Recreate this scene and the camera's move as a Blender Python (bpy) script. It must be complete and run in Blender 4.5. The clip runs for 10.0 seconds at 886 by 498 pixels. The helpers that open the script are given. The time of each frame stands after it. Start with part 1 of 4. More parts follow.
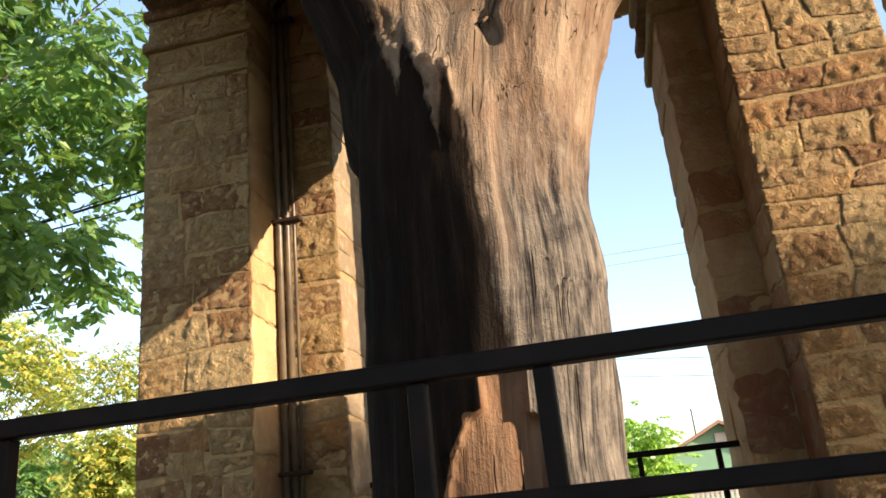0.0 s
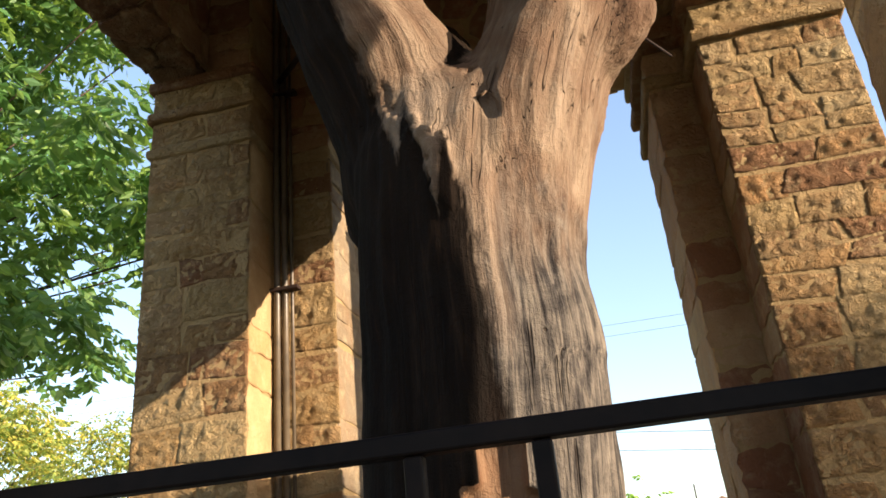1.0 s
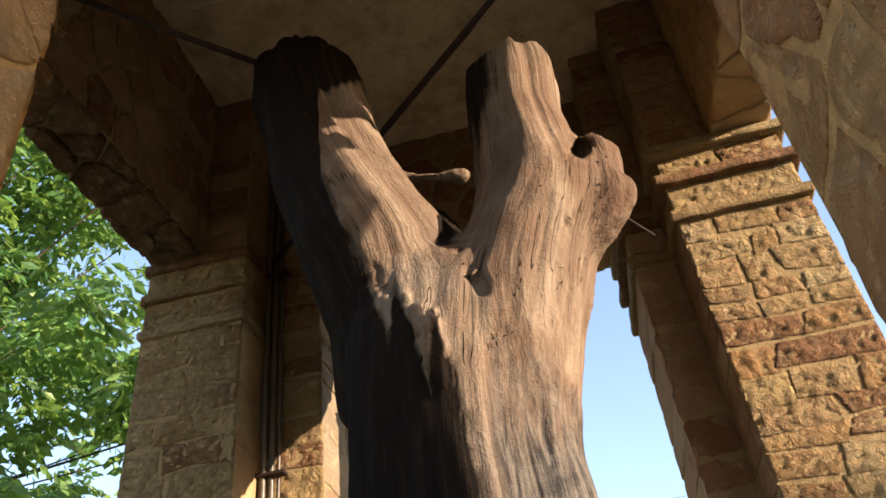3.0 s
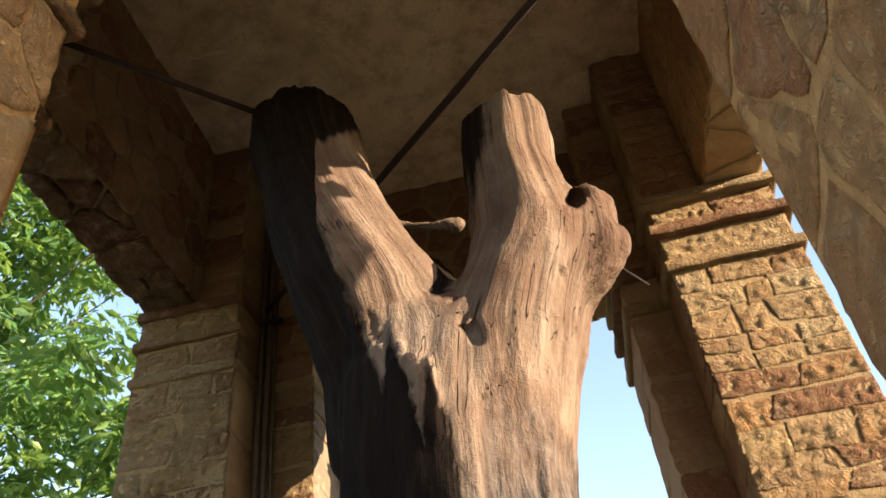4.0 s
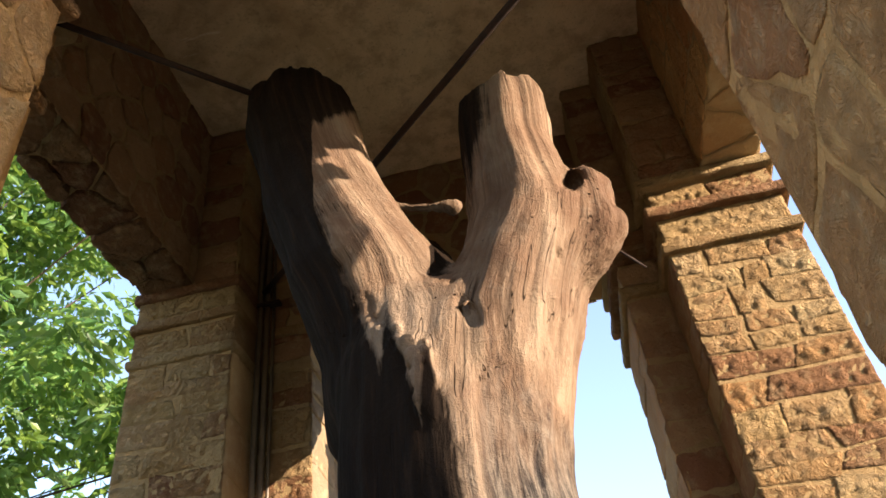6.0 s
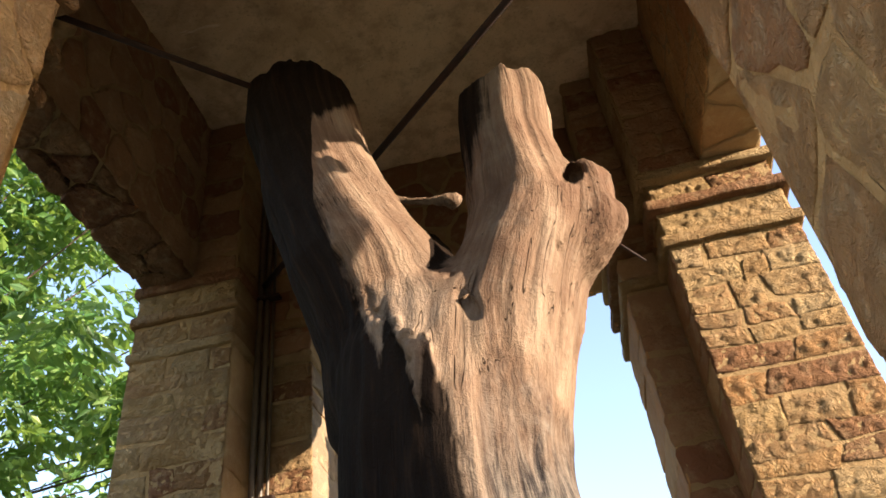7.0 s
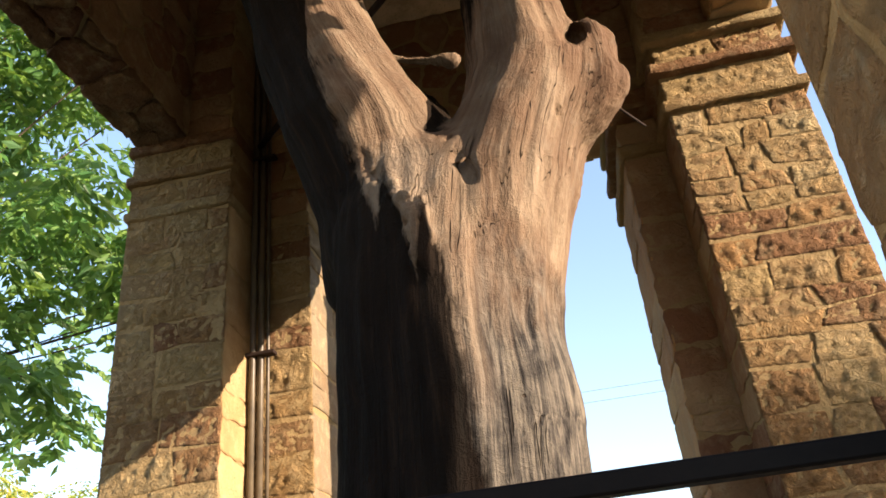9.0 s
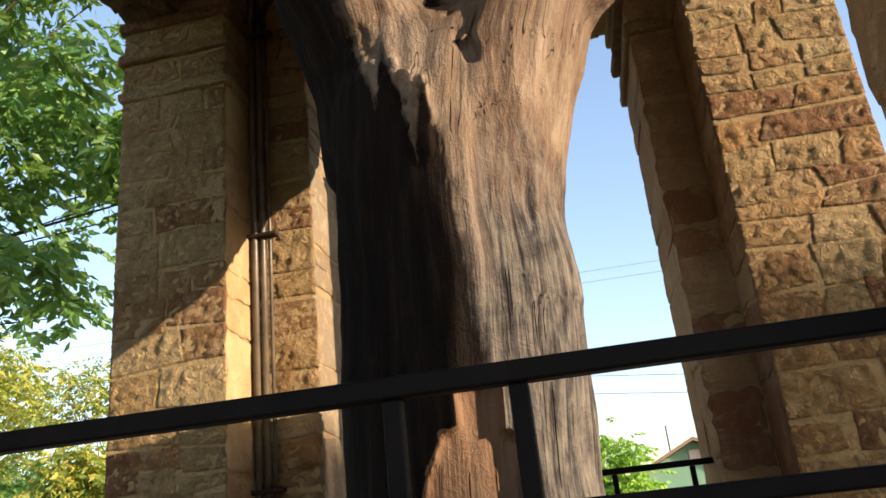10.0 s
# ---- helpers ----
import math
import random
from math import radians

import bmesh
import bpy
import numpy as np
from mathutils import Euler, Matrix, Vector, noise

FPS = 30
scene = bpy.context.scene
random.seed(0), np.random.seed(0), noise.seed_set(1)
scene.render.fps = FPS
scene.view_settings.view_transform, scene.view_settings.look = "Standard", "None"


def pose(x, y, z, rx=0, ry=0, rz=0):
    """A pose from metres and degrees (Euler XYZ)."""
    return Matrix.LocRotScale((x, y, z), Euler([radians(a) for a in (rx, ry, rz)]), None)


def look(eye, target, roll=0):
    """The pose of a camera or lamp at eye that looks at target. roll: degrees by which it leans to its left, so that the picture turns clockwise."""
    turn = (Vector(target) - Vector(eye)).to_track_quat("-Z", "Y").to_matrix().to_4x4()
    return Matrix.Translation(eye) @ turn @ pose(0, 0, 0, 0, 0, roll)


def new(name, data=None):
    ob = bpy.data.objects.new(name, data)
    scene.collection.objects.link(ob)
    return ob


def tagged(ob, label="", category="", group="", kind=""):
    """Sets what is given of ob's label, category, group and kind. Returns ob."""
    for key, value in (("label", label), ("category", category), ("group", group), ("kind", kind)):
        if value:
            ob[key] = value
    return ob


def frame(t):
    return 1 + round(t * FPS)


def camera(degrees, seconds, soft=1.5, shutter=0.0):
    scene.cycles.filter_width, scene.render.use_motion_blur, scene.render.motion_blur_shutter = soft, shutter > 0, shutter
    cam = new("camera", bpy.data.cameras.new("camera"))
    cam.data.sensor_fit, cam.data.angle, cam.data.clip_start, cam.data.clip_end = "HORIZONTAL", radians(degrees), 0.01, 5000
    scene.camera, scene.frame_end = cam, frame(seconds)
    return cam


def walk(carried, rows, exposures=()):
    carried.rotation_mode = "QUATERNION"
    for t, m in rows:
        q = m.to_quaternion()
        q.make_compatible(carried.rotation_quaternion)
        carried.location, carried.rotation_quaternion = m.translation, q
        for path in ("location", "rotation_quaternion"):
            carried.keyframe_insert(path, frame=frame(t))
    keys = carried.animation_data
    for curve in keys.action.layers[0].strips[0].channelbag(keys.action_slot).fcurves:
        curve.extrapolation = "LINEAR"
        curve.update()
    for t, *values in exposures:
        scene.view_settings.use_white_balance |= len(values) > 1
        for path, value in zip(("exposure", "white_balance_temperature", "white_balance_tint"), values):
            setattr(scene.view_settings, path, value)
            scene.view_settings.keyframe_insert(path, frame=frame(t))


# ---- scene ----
# ---------------------------------------------------------------- camera
cam = camera(60.0, 10.0, soft=1.6)
EYE = 1.55
ROWS = [
    (0.0, 109.14, 5.64, 13.25),
    (0.5, 112.27, 5.58, 13.34),
    (1.0, 114.30, 5.36, 13.02),
    (1.5, 116.38, 5.45, 12.87),
    (2.0, 119.54, 5.83, 12.78),
    (2.5, 123.88, 6.06, 12.72),
    (3.0, 127.51, 6.20, 12.79),
    (4.5, 131.43, 6.08, 11.99),
    (5.0, 130.90, 6.01, 11.95),
    (5.5, 130.24, 6.24, 12.12),
    (7.0, 129.23, 6.31, 12.10),
    (7.5, 128.87, 6.25, 12.04),
    (8.0, 127.02, 6.23, 11.84),
    (8.5, 123.78, 6.07, 11.59),
    (9.0, 118.98, 5.82, 11.45),
    (9.5, 114.11, 5.56, 11.26),
    (10.0, 110.16, 5.85, 11.48),
]
walk(cam, [(t, pose(0, 0, EYE, rx, ry, rz)) for t, rx, ry, rz in ROWS],
     exposures=[(0.0, 1.38, 6600, 19), (1.0, 1.28, 6550, 19), (3.0, 1.36, 6500, 20), (4.5, 1.70, 6600, 22), (7.5, 1.68, 6600, 22), (8.5, 1.56, 6600, 21), (9.5, 1.22, 6550, 18), (10.0, 1.08, 6550, 18)])

# ---------------------------------------------------------------- light
SUN_AZ, SUN_EL = radians(107), radians(11.0)
world = bpy.data.worlds.new("sky")
scene.world = world
world.use_nodes = True
wn = world.node_tree
sky = wn.nodes.new("ShaderNodeTexSky")
sky.sky_type, sky.sun_disc = "NISHITA", False
sky.sun_elevation, sky.sun_rotation = SUN_EL, SUN_AZ
sky.air_density, sky.dust_density, sky.ozone_density = 1.0, 1.6, 1.3
wn.links.new(sky.outputs[0], wn.nodes["Background"].inputs[0])
wn.nodes["Background"].inputs[1].default_value = 0.225
sun_dir = Vector((np.sin(SUN_AZ) * np.cos(SUN_EL), np.cos(SUN_AZ) * np.cos(SUN_EL), np.sin(SUN_EL)))
sun = new("sun", bpy.data.lights.new("sun", "SUN"))
sun.data.energy, sun.data.angle, sun.data.color = 5.3, radians(0.5), (1.0, 0.85, 0.62)
sun.matrix_world = look(sun_dir * 60, (0, 0, 0))

# ---------------------------------------------------------------- helpers
rnd = random.Random(11)


def part(name, bm, mat, parent=None, label="", smooth=False):
    """Links a bmesh (or mesh data) as one mesh object under a thing or part."""
    if isinstance(bm, bpy.types.Mesh):
        me = bm
    else:
        me = bpy.data.meshes.new(name)
        bm.to_mesh(me)
        bm.free()
    if mat and not me.materials:
        me.materials.append(mat)
    if smooth:
        me.polygons.foreach_set("use_smooth", [True] * len(me.polygons))
    ob = new(name, me)
    if parent:
        ob.parent = parent
    if label:
        ob["label"] = label
    return ob


def mesh_from(name, verts, faces):
    me = bpy.data.meshes.new(name)
    me.from_pydata(verts, [], faces)
    me.update()
    return me


def box(bm, a, b, bevel=0.0):
    lo, hi = Vector(a), Vector(b)
    m = Matrix.Translation((lo + hi) / 2) @ Matrix.Diagonal((*(hi - lo), 1))
    r = bmesh.ops.create_cube(bm, size=1, matrix=m)
    if bevel:
        es = list({e for v in r["verts"] for e in v.link_edges})
        bmesh.ops.bevel(bm, geom=es, offset=bevel, segments=2, affect="EDGES", profile=0.5)
    return bm


def tube(bm, p, q, r0, r1=None, n=10, caps=True):
    p, q = Vector(p), Vector(q)
    d = q - p
    m = Matrix.Translation((p + q) / 2) @ d.to_track_quat("Z", "Y").to_matrix().to_4x4()
    bmesh.ops.create_cone(bm, cap_ends=caps, segments=n, radius1=r0, radius2=r0 if r1 is None else r1, depth=d.length, matrix=m)
    return bm


def empty(name, at, label, category, group="", kind=""):
    ob = new(name)
    ob.location = at
    ob.empty_display_size = 0.2
    return tagged(ob, label, category, group, kind)


def under(ob, parent):
    """Parents ob and keeps it where it was built, in world coordinates."""
    ob.parent = parent
    ob.matrix_parent_inverse = Matrix.Translation(-parent.location)
    return ob


class Nodes:
    """Short node building for one material."""

    def __init__(self, name, rough=0.8, metal=0.0):
        self.mat = bpy.data.materials.new(name)
        self.mat.use_nodes = True
        self.t = self.mat.node_tree
        self.bsdf = self.t.nodes["Principled BSDF"]
        self.bsdf.inputs["Roughness"].default_value = rough
        self.bsdf.inputs["Metallic"].default_value = metal

    def n(self, kind, **kw):
        node = self.t.nodes.new("ShaderNode" + kind)
        for k, v in kw.items():
            if k in node.inputs:
                self.put(v, node.inputs[k])
        return node

    def put(self, v, socket):
        if isinstance(v, bpy.types.NodeSocket):
            self.t.links.new(v, socket)
        else:
            socket.default_value = v

    def coords(self, scale=(1, 1, 1), kind="Object"):
        m = self.n("Mapping")
        self.put(self.n("TexCoord").outputs[kind], m.inputs[0])
        m.inputs["Scale"].default_value = scale
        return m.outputs[0]

    def noise(self, vec, scale, detail=4.0, rough=0.55, dist=0.0):
        t = self.n("TexNoise", Vector=vec, Scale=scale, Detail=detail, Roughness=rough, Distortion=dist)
        return t.outputs[0]

    def ramp(self, fac, stops):
        r = self.n("ValToRGB")
        self.put(fac, r.inputs[0])
        e = r.color_ramp.elements
        while len(e) < len(stops):
            e.new(0.5)
        for el, (pos, col) in zip(e, stops):
            el.position = pos
            el.color = (*col, 1) if len(col) == 3 else col
        return r.outputs[0]

    def mix(self, fac, a, b, blend="MIX"):
        m = self.t.nodes.new("ShaderNodeMix")
        m.data_type, m.blend_type = "RGBA", blend
        self.put(fac, m.inputs[0])
        self.put(a if isinstance(a, bpy.types.NodeSocket) else (*a, 1), m.inputs[6])
        self.put(b if isinstance(b, bpy.types.NodeSocket) else (*b, 1), m.inputs[7])
        return m.outputs[2]

    def math(self, op, a, b=0.0):
        m = self.t.nodes.new("ShaderNodeMath")
        m.operation = op
        self.put(a, m.inputs[0])
        self.put(b, m.inputs[1])
        return m.outputs[0]

    def bump(self, height, strength, distance, under=None):
        b = self.n("Bump", Height=height, Strength=strength, Distance=distance)
        if under is not None:
            self.put(under, b.inputs["Normal"])
        return b.outputs[0]

    def done(self, color, normal=None, rough=None):
        self.put(color if isinstance(color, bpy.types.NodeSocket) else (*color, 1), self.bsdf.inputs["Base Color"])
        if normal is not None:
            self.put(normal, self.bsdf.inputs["Normal"])
        if rough is not None:
            self.put(rough, self.bsdf.inputs["Roughness"])
        return self.mat


# ---------------------------------------------------------------- materials
def stone_material(name, tints, bump=0.9):
    """Sandstone: each stone takes its own tint, with blotches, grain and a hewn face."""
    k = Nodes(name, 0.92)
    k.bsdf.inputs["Specular IOR Level"].default_value = 0.2
    g = k.n("NewGeometry").outputs["Position"]
    per = k.n("ObjectInfo").outputs["Random"]
    tint = k.ramp(per, [(i / (len(tints) - 1), c) for i, c in enumerate(tints)])
    blot = k.noise(g, 3.0, 5, 0.6, 0.6)
    col = k.mix(k.ramp(blot, [(0.38, (0, 0, 0)), (0.68, (1, 1, 1))]), tint, k.mix(0.45, tint, (0.30, 0.16, 0.07)))
    pale = k.noise(g, 9.0, 4, 0.6)
    col = k.mix(k.ramp(pale, [(0.50, (0, 0, 0)), (0.70, (0.75, 0.75, 0.75))]), col, k.mix(0.5, col, (0.60, 0.48, 0.28)))
    grain = k.noise(g, 70.0, 3, 0.7)
    col = k.mix(k.math("MULTIPLY", grain, 0.5), col, k.mix(0.75, col, (0.09, 0.055, 0.03)))
    pick = k.math("MULTIPLY", k.math("ABSOLUTE", k.math("SUBTRACT", k.noise(g, 13.0, 5, 0.68, 1.3), 0.5)), 3.2)
    vor = k.n("TexVoronoi", Vector=g, Scale=30.0).outputs[0]
    big = k.noise(g, 6.5, 3, 0.6, 0.5)
    h = k.math("ADD", k.math("MULTIPLY", pick, 1.0), k.math("ADD", k.math("MULTIPLY", vor, 0.35), k.math("MULTIPLY", big, 0.9)))
    n1 = k.bump(h, bump, 0.042)
    return k.done(col, k.bump(grain, 0.35, 0.004, n1))


M_STONE = stone_material("hewn_sandstone", [(0.47, 0.33, 0.15), (0.43, 0.275, 0.115), (0.54, 0.41, 0.21), (0.36, 0.215, 0.092), (0.27, 0.13, 0.064), (0.50, 0.36, 0.165), (0.44, 0.24, 0.095), (0.58, 0.46, 0.26)], 1.0)
M_RUBBLE = stone_material("dressed_sandstone", [(0.47, 0.32, 0.15), (0.42, 0.265, 0.12), (0.51, 0.37, 0.19), (0.38, 0.225, 0.10), (0.54, 0.41, 0.225), (0.45, 0.295, 0.135)], 0.4)


# smeared stone, its tints raised and warmed to carry bounced light
M_PATCHED = stone_material("smeared_sandstone_bounce", [(0.70, 0.385, 0.15), (0.62, 0.315, 0.125), (0.80, 0.49, 0.205), (0.54, 0.245, 0.10), (0.82, 0.54, 0.24), (0.68, 0.375, 0.15)], 0.9)
# sandstone darkened and greyed to stand for the shade on one jamb
M_SHADED_JAMB = stone_material("shade_greyed_sandstone", [(0.25, 0.195, 0.125), (0.21, 0.16, 0.10), (0.28, 0.225, 0.15), (0.23, 0.17, 0.105)], 0.5)
# the rubble tints at about 0.6: shade put into the underside's colour
M_SOFFIT = stone_material("ridged_soffit_shaded", [(0.27, 0.15, 0.075), (0.17, 0.07, 0.036), (0.30, 0.185, 0.095), (0.15, 0.062, 0.034)], 1.0)
# red-brown rubble, its tints also darkened for the inner faces in shade
M_SHADESTONE = stone_material("shade_toned_red_rubble", [(0.42, 0.24, 0.125), (0.27, 0.115, 0.062), (0.46, 0.29, 0.155), (0.23, 0.10, 0.058), (0.50, 0.34, 0.19), (0.33, 0.17, 0.09)], 0.7)


def mortar_material(name, a, b):
    k = Nodes(name, 0.95)
    k.bsdf.inputs["Specular IOR Level"].default_value = 0.2
    g = k.n("NewGeometry").outputs["Position"]
    blot, f = k.noise(g, 4.0, 5, 0.6), k.noise(g, 45.0, 4, 0.65)
    col = k.ramp(blot, [(0.3, a), (0.7, b)])
    col = k.mix(k.math("MULTIPLY", f, 0.5), col, k.mix(0.6, col, (0.12, 0.07, 0.035)))
    lump = k.math("MULTIPLY", k.math("ABSOLUTE", k.math("SUBTRACT", k.noise(g, 13.0, 5, 0.68, 1.3), 0.5)), 3.2)
    return k.done(col, k.bump(f, 0.5, 0.010, k.bump(lump, 0.7, 0.03)))


M_MORTAR = mortar_material("lime_mortar", (0.36, 0.247, 0.118), (0.44, 0.315, 0.155))
# front piers' mortar, warmed the same way for bounced light
M_SMEAR = mortar_material("smeared_mortar_bounce", (0.55, 0.31, 0.122), (0.66, 0.40, 0.165))


def wood_material():
    """Bleached old wood; the grain follows the limbs by the mesh's own grain coordinates."""
    k = Nodes("weathered_wood", 0.8)
    k.bsdf.inputs["Specular IOR Level"].default_value = 0.06
    g = k.n("NewGeometry").outputs["Position"]
    at = k.n("Attribute")
    at.attribute_name = "grain"

    def grain(sx, sz, detail, rough=0.6, dist=0.2):
        m = k.n("Mapping")
        k.put(at.outputs["Vector"], m.inputs[0])
        m.inputs["Scale"].default_value = (sx, sx, sz)
        return k.noise(m.outputs[0], 1.0, detail, rough, dist)

    def mark(name):
        a = k.n("Attribute")
        a.attribute_name = name
        return a.outputs["Fac"]

    def ranged(v, lo, hi):
        r = k.n("MapRange")
        k.put(v, r.inputs[0])
        r.inputs[1].default_value, r.inputs[2].default_value = lo, hi
        return r.outputs[0]

    broad, fine, hair, long = grain(3.2, 0.6, 4, 0.55, 0.5), grain(20, 1.6, 6, 0.68, 0.5), grain(70, 6.0, 5, 0.7, 0.4), grain(9, 0.06, 3, 0.55, 0.1)
    col = k.ramp(broad, [(0.30, (0.100, 0.062, 0.040)), (0.44, (0.155, 0.103, 0.068)), (0.56, (0.205, 0.146, 0.099)), (0.70, (0.275, 0.205, 0.145))])
    col = k.mix(k.ramp(fine, [(0.28, (0.55, 0.55, 0.55)), (0.44, (0, 0, 0))]), col, (0.062, 0.036, 0.023))
    col = k.mix(k.ramp(hair, [(0.52, (0, 0, 0)), (0.72, (0.5, 0.5, 0.5))]), col, (0.30, 0.232, 0.168))
    col = k.mix(k.ramp(hair, [(0.26, (0.55, 0.55, 0.55)), (0.40, (0, 0, 0))]), col, (0.055, 0.033, 0.021))
    ridge = grain(11, 0.35, 4, 0.6, 0.35)
    col = k.mix(k.ramp(ridge, [(0.50, (0, 0, 0)), (0.66, (0.32, 0.32, 0.32))]), col, (0.32, 0.24, 0.165))
    col = k.mix(k.ramp(ridge, [(0.32, (0.4, 0.4, 0.4)), (0.46, (0, 0, 0))]), col, (0.085, 0.052, 0.034))
    patch = k.noise(g, 2.6, 5, 0.65, 0.4)
    col = k.mix(k.ramp(patch, [(0.46, (0, 0, 0)), (0.68, (0.55, 0.55, 0.55))]), col, (0.115, 0.063, 0.039))
    ash = k.noise(g, 5.5, 5, 0.7, 0.7)
    col = k.mix(k.ramp(ash, [(0.54, (0, 0, 0)), (0.74, (0.55, 0.55, 0.55))]), col, (0.185, 0.150, 0.114))
    # the foot of the trunk is greyed: silvered wood with black streaks, plus shade put into the colour
    sep = k.n("SeparateXYZ")
    k.put(g, sep.inputs[0])
    low = k.math("ADD", sep.outputs[2], k.math("MULTIPLY", k.math("SUBTRACT", broad, 0.5), 1.5))
    low = k.math("ADD", low, k.math("MULTIPLY", k.math("SUBTRACT", fine, 0.5), 0.8))
    streak = k.math("ADD", k.math("MULTIPLY", grain(26, 1.8, 6, 0.75, 0.8), 0.7), k.math("MULTIPLY", ash, 0.3))
    gcol = k.ramp(streak, [(0.40, (0.013, 0.013, 0.014)), (0.47, (0.050, 0.046, 0.042)), (0.525, (0.110, 0.096, 0.080)), (0.61, (0.185, 0.158, 0.125))])
    col = k.mix(k.math("MULTIPLY", ranged(low, 3.0, 2.45), 0.95), col, gcol)
    # a scar at the foot where the bark is gone
    scar = k.math("ADD", mark("scar"), k.math("MULTIPLY", k.math("SUBTRACT", fine, 0.5), 0.2))
    bare = k.ramp(fine, [(0.30, (0.12, 0.062, 0.035)), (0.5, (0.20, 0.115, 0.066)), (0.7, (0.26, 0.165, 0.10))])
    bare = k.mix(k.ramp(patch, [(0.50, (0, 0, 0)), (0.60, (0.5, 0.5, 0.5))]), bare, (0.13, 0.085, 0.055))
    # one flank is painted near black: dark bark and the shade on it together
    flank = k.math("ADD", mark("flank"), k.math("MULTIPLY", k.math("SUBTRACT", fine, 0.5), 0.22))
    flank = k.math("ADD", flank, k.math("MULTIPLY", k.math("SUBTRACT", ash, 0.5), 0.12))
    shade_bark_col = k.ramp(fine, [(0.32, (0.004, 0.003, 0.002)), (0.55, (0.010, 0.006, 0.004)), (0.74, (0.036, 0.020, 0.011))])
    col = k.mix(k.math("MULTIPLY", ranged(flank, 0.03, -0.03), 0.97), col, shade_bark_col)
    col = k.mix(ranged(scar, 0.46, 0.54), col, bare)
    crack = k.ramp(k.math("ABSOLUTE", k.math("SUBTRACT", long, 0.5)), [(0.0, (1, 1, 1)), (0.006, (0, 0, 0))])
    crack = k.math("MULTIPLY", crack, k.ramp(k.noise(g, 1.9, 2, 0.5), [(0.53, (0, 0, 0)), (0.58, (1, 1, 1))]))
    col = k.mix(crack, col, (0.02, 0.013, 0.009))
    vor = k.n("TexVoronoi", Vector=g, Scale=9.0).outputs[0]
    hole = k.ramp(vor, [(0.045, (1, 1, 1)), (0.075, (0, 0, 0))])
    hole = k.math("MULTIPLY", hole, k.ramp(k.noise(g, 3.0, 2, 0.5), [(0.50, (0, 0, 0)), (0.57, (1, 1, 1))]))
    col = k.mix(hole, col, (0.03, 0.018, 0.011))
    h = k.math("ADD", k.math("ADD", k.math("MULTIPLY", broad, 0.3), k.math("MULTIPLY", ridge, 0.7)), k.math("ADD", k.math("MULTIPLY", fine, 0.45), k.math("MULTIPLY", hair, 0.16)))
    pits = k.math("ABSOLUTE", k.math("SUBTRACT", k.noise(g, 16.0, 5, 0.7, 0.8), 0.5))
    h = k.math("ADD", h, k.math("ADD", k.math("MULTIPLY", ash, 0.4), k.math("MULTIPLY", pits, 0.5)))
    h = k.math("SUBTRACT", h, k.math("ADD", crack, hole))
    return k.done(col, k.bump(k.noise(g, 60.0, 4, 0.7), 0.35, 0.006, k.bump(h, 0.95, 0.034)))


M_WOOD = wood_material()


def plain_material(name, a, b, scale, rough, metal=0.0, bump=0.2, dist=0.003):
    k = Nodes(name, rough, metal)
    k.bsdf.inputs["Specular IOR Level"].default_value = 0.3
    v = k.coords()
    n1 = k.noise(v, scale, 5, 0.6)
    n2 = k.noise(v, scale * 7, 3, 0.6)
    col = k.mix(k.ramp(n1, [(0.35, (0, 0, 0)), (0.65, (1, 1, 1))]), a, b)
    return k.done(col, k.bump(n2, bump, dist), k.math("ADD", k.math("MULTIPLY", n2, 0.25), rough - 0.12))


M_IRON = plain_material("black_painted_iron", (0.005, 0.004, 0.004), (0.010, 0.007, 0.006), 9, 0.45, 0.0, 0.15)
M_IRON.node_tree.nodes["Principled BSDF"].inputs["Specular IOR Level"].default_value = 0.06
M_ROD = plain_material("rusty_iron", (0.018, 0.010, 0.007), (0.035, 0.017, 0.011), 14, 0.8)
M_PIPE = plain_material("grey_painted_pipe", (0.13, 0.10, 0.065), (0.07, 0.055, 0.04), 6, 0.35)


def slab_material():
    """Board-marked slab with damp stains, pale lime runs and pits."""
    k = Nodes("ceiling_concrete", 0.95)
    k.bsdf.inputs["Specular IOR Level"].default_value = 0.2
    g = k.n("NewGeometry").outputs["Position"]
    damp, mid, fine = k.noise(g, 0.9, 6, 0.65, 0.8), k.noise(g, 5.0, 5, 0.65), k.noise(g, 40.0, 4, 0.7)
    col = k.ramp(damp, [(0.32, (0.44, 0.32, 0.19)), (0.5, (0.62, 0.47, 0.30)), (0.7, (0.72, 0.57, 0.38))])
    col = k.mix(k.ramp(mid, [(0.35, (0.55, 0.55, 0.55)), (0.55, (0, 0, 0))]), col, (0.27, 0.19, 0.115))
    m = k.n("Mapping")
    k.put(g, m.inputs[0])
    m.inputs["Rotation"].default_value = (0, 0, 0.7)
    m.inputs["Scale"].default_value = (2.2, 9.0, 1.0)
    run = k.noise(m.outputs[0], 1.0, 4, 0.6, 0.8)
    col = k.mix(k.ramp(run, [(0.66, (0, 0, 0)), (0.74, (0.8, 0.8, 0.8))]), col, (0.78, 0.68, 0.52))
    col = k.mix(k.ramp(fine, [(0.28, (0.7, 0.7, 0.7)), (0.42, (0, 0, 0))]), col, (0.20, 0.14, 0.085))
    return k.done(col, k.bump(fine, 0.5, 0.008, k.bump(mid, 0.5, 0.03)))


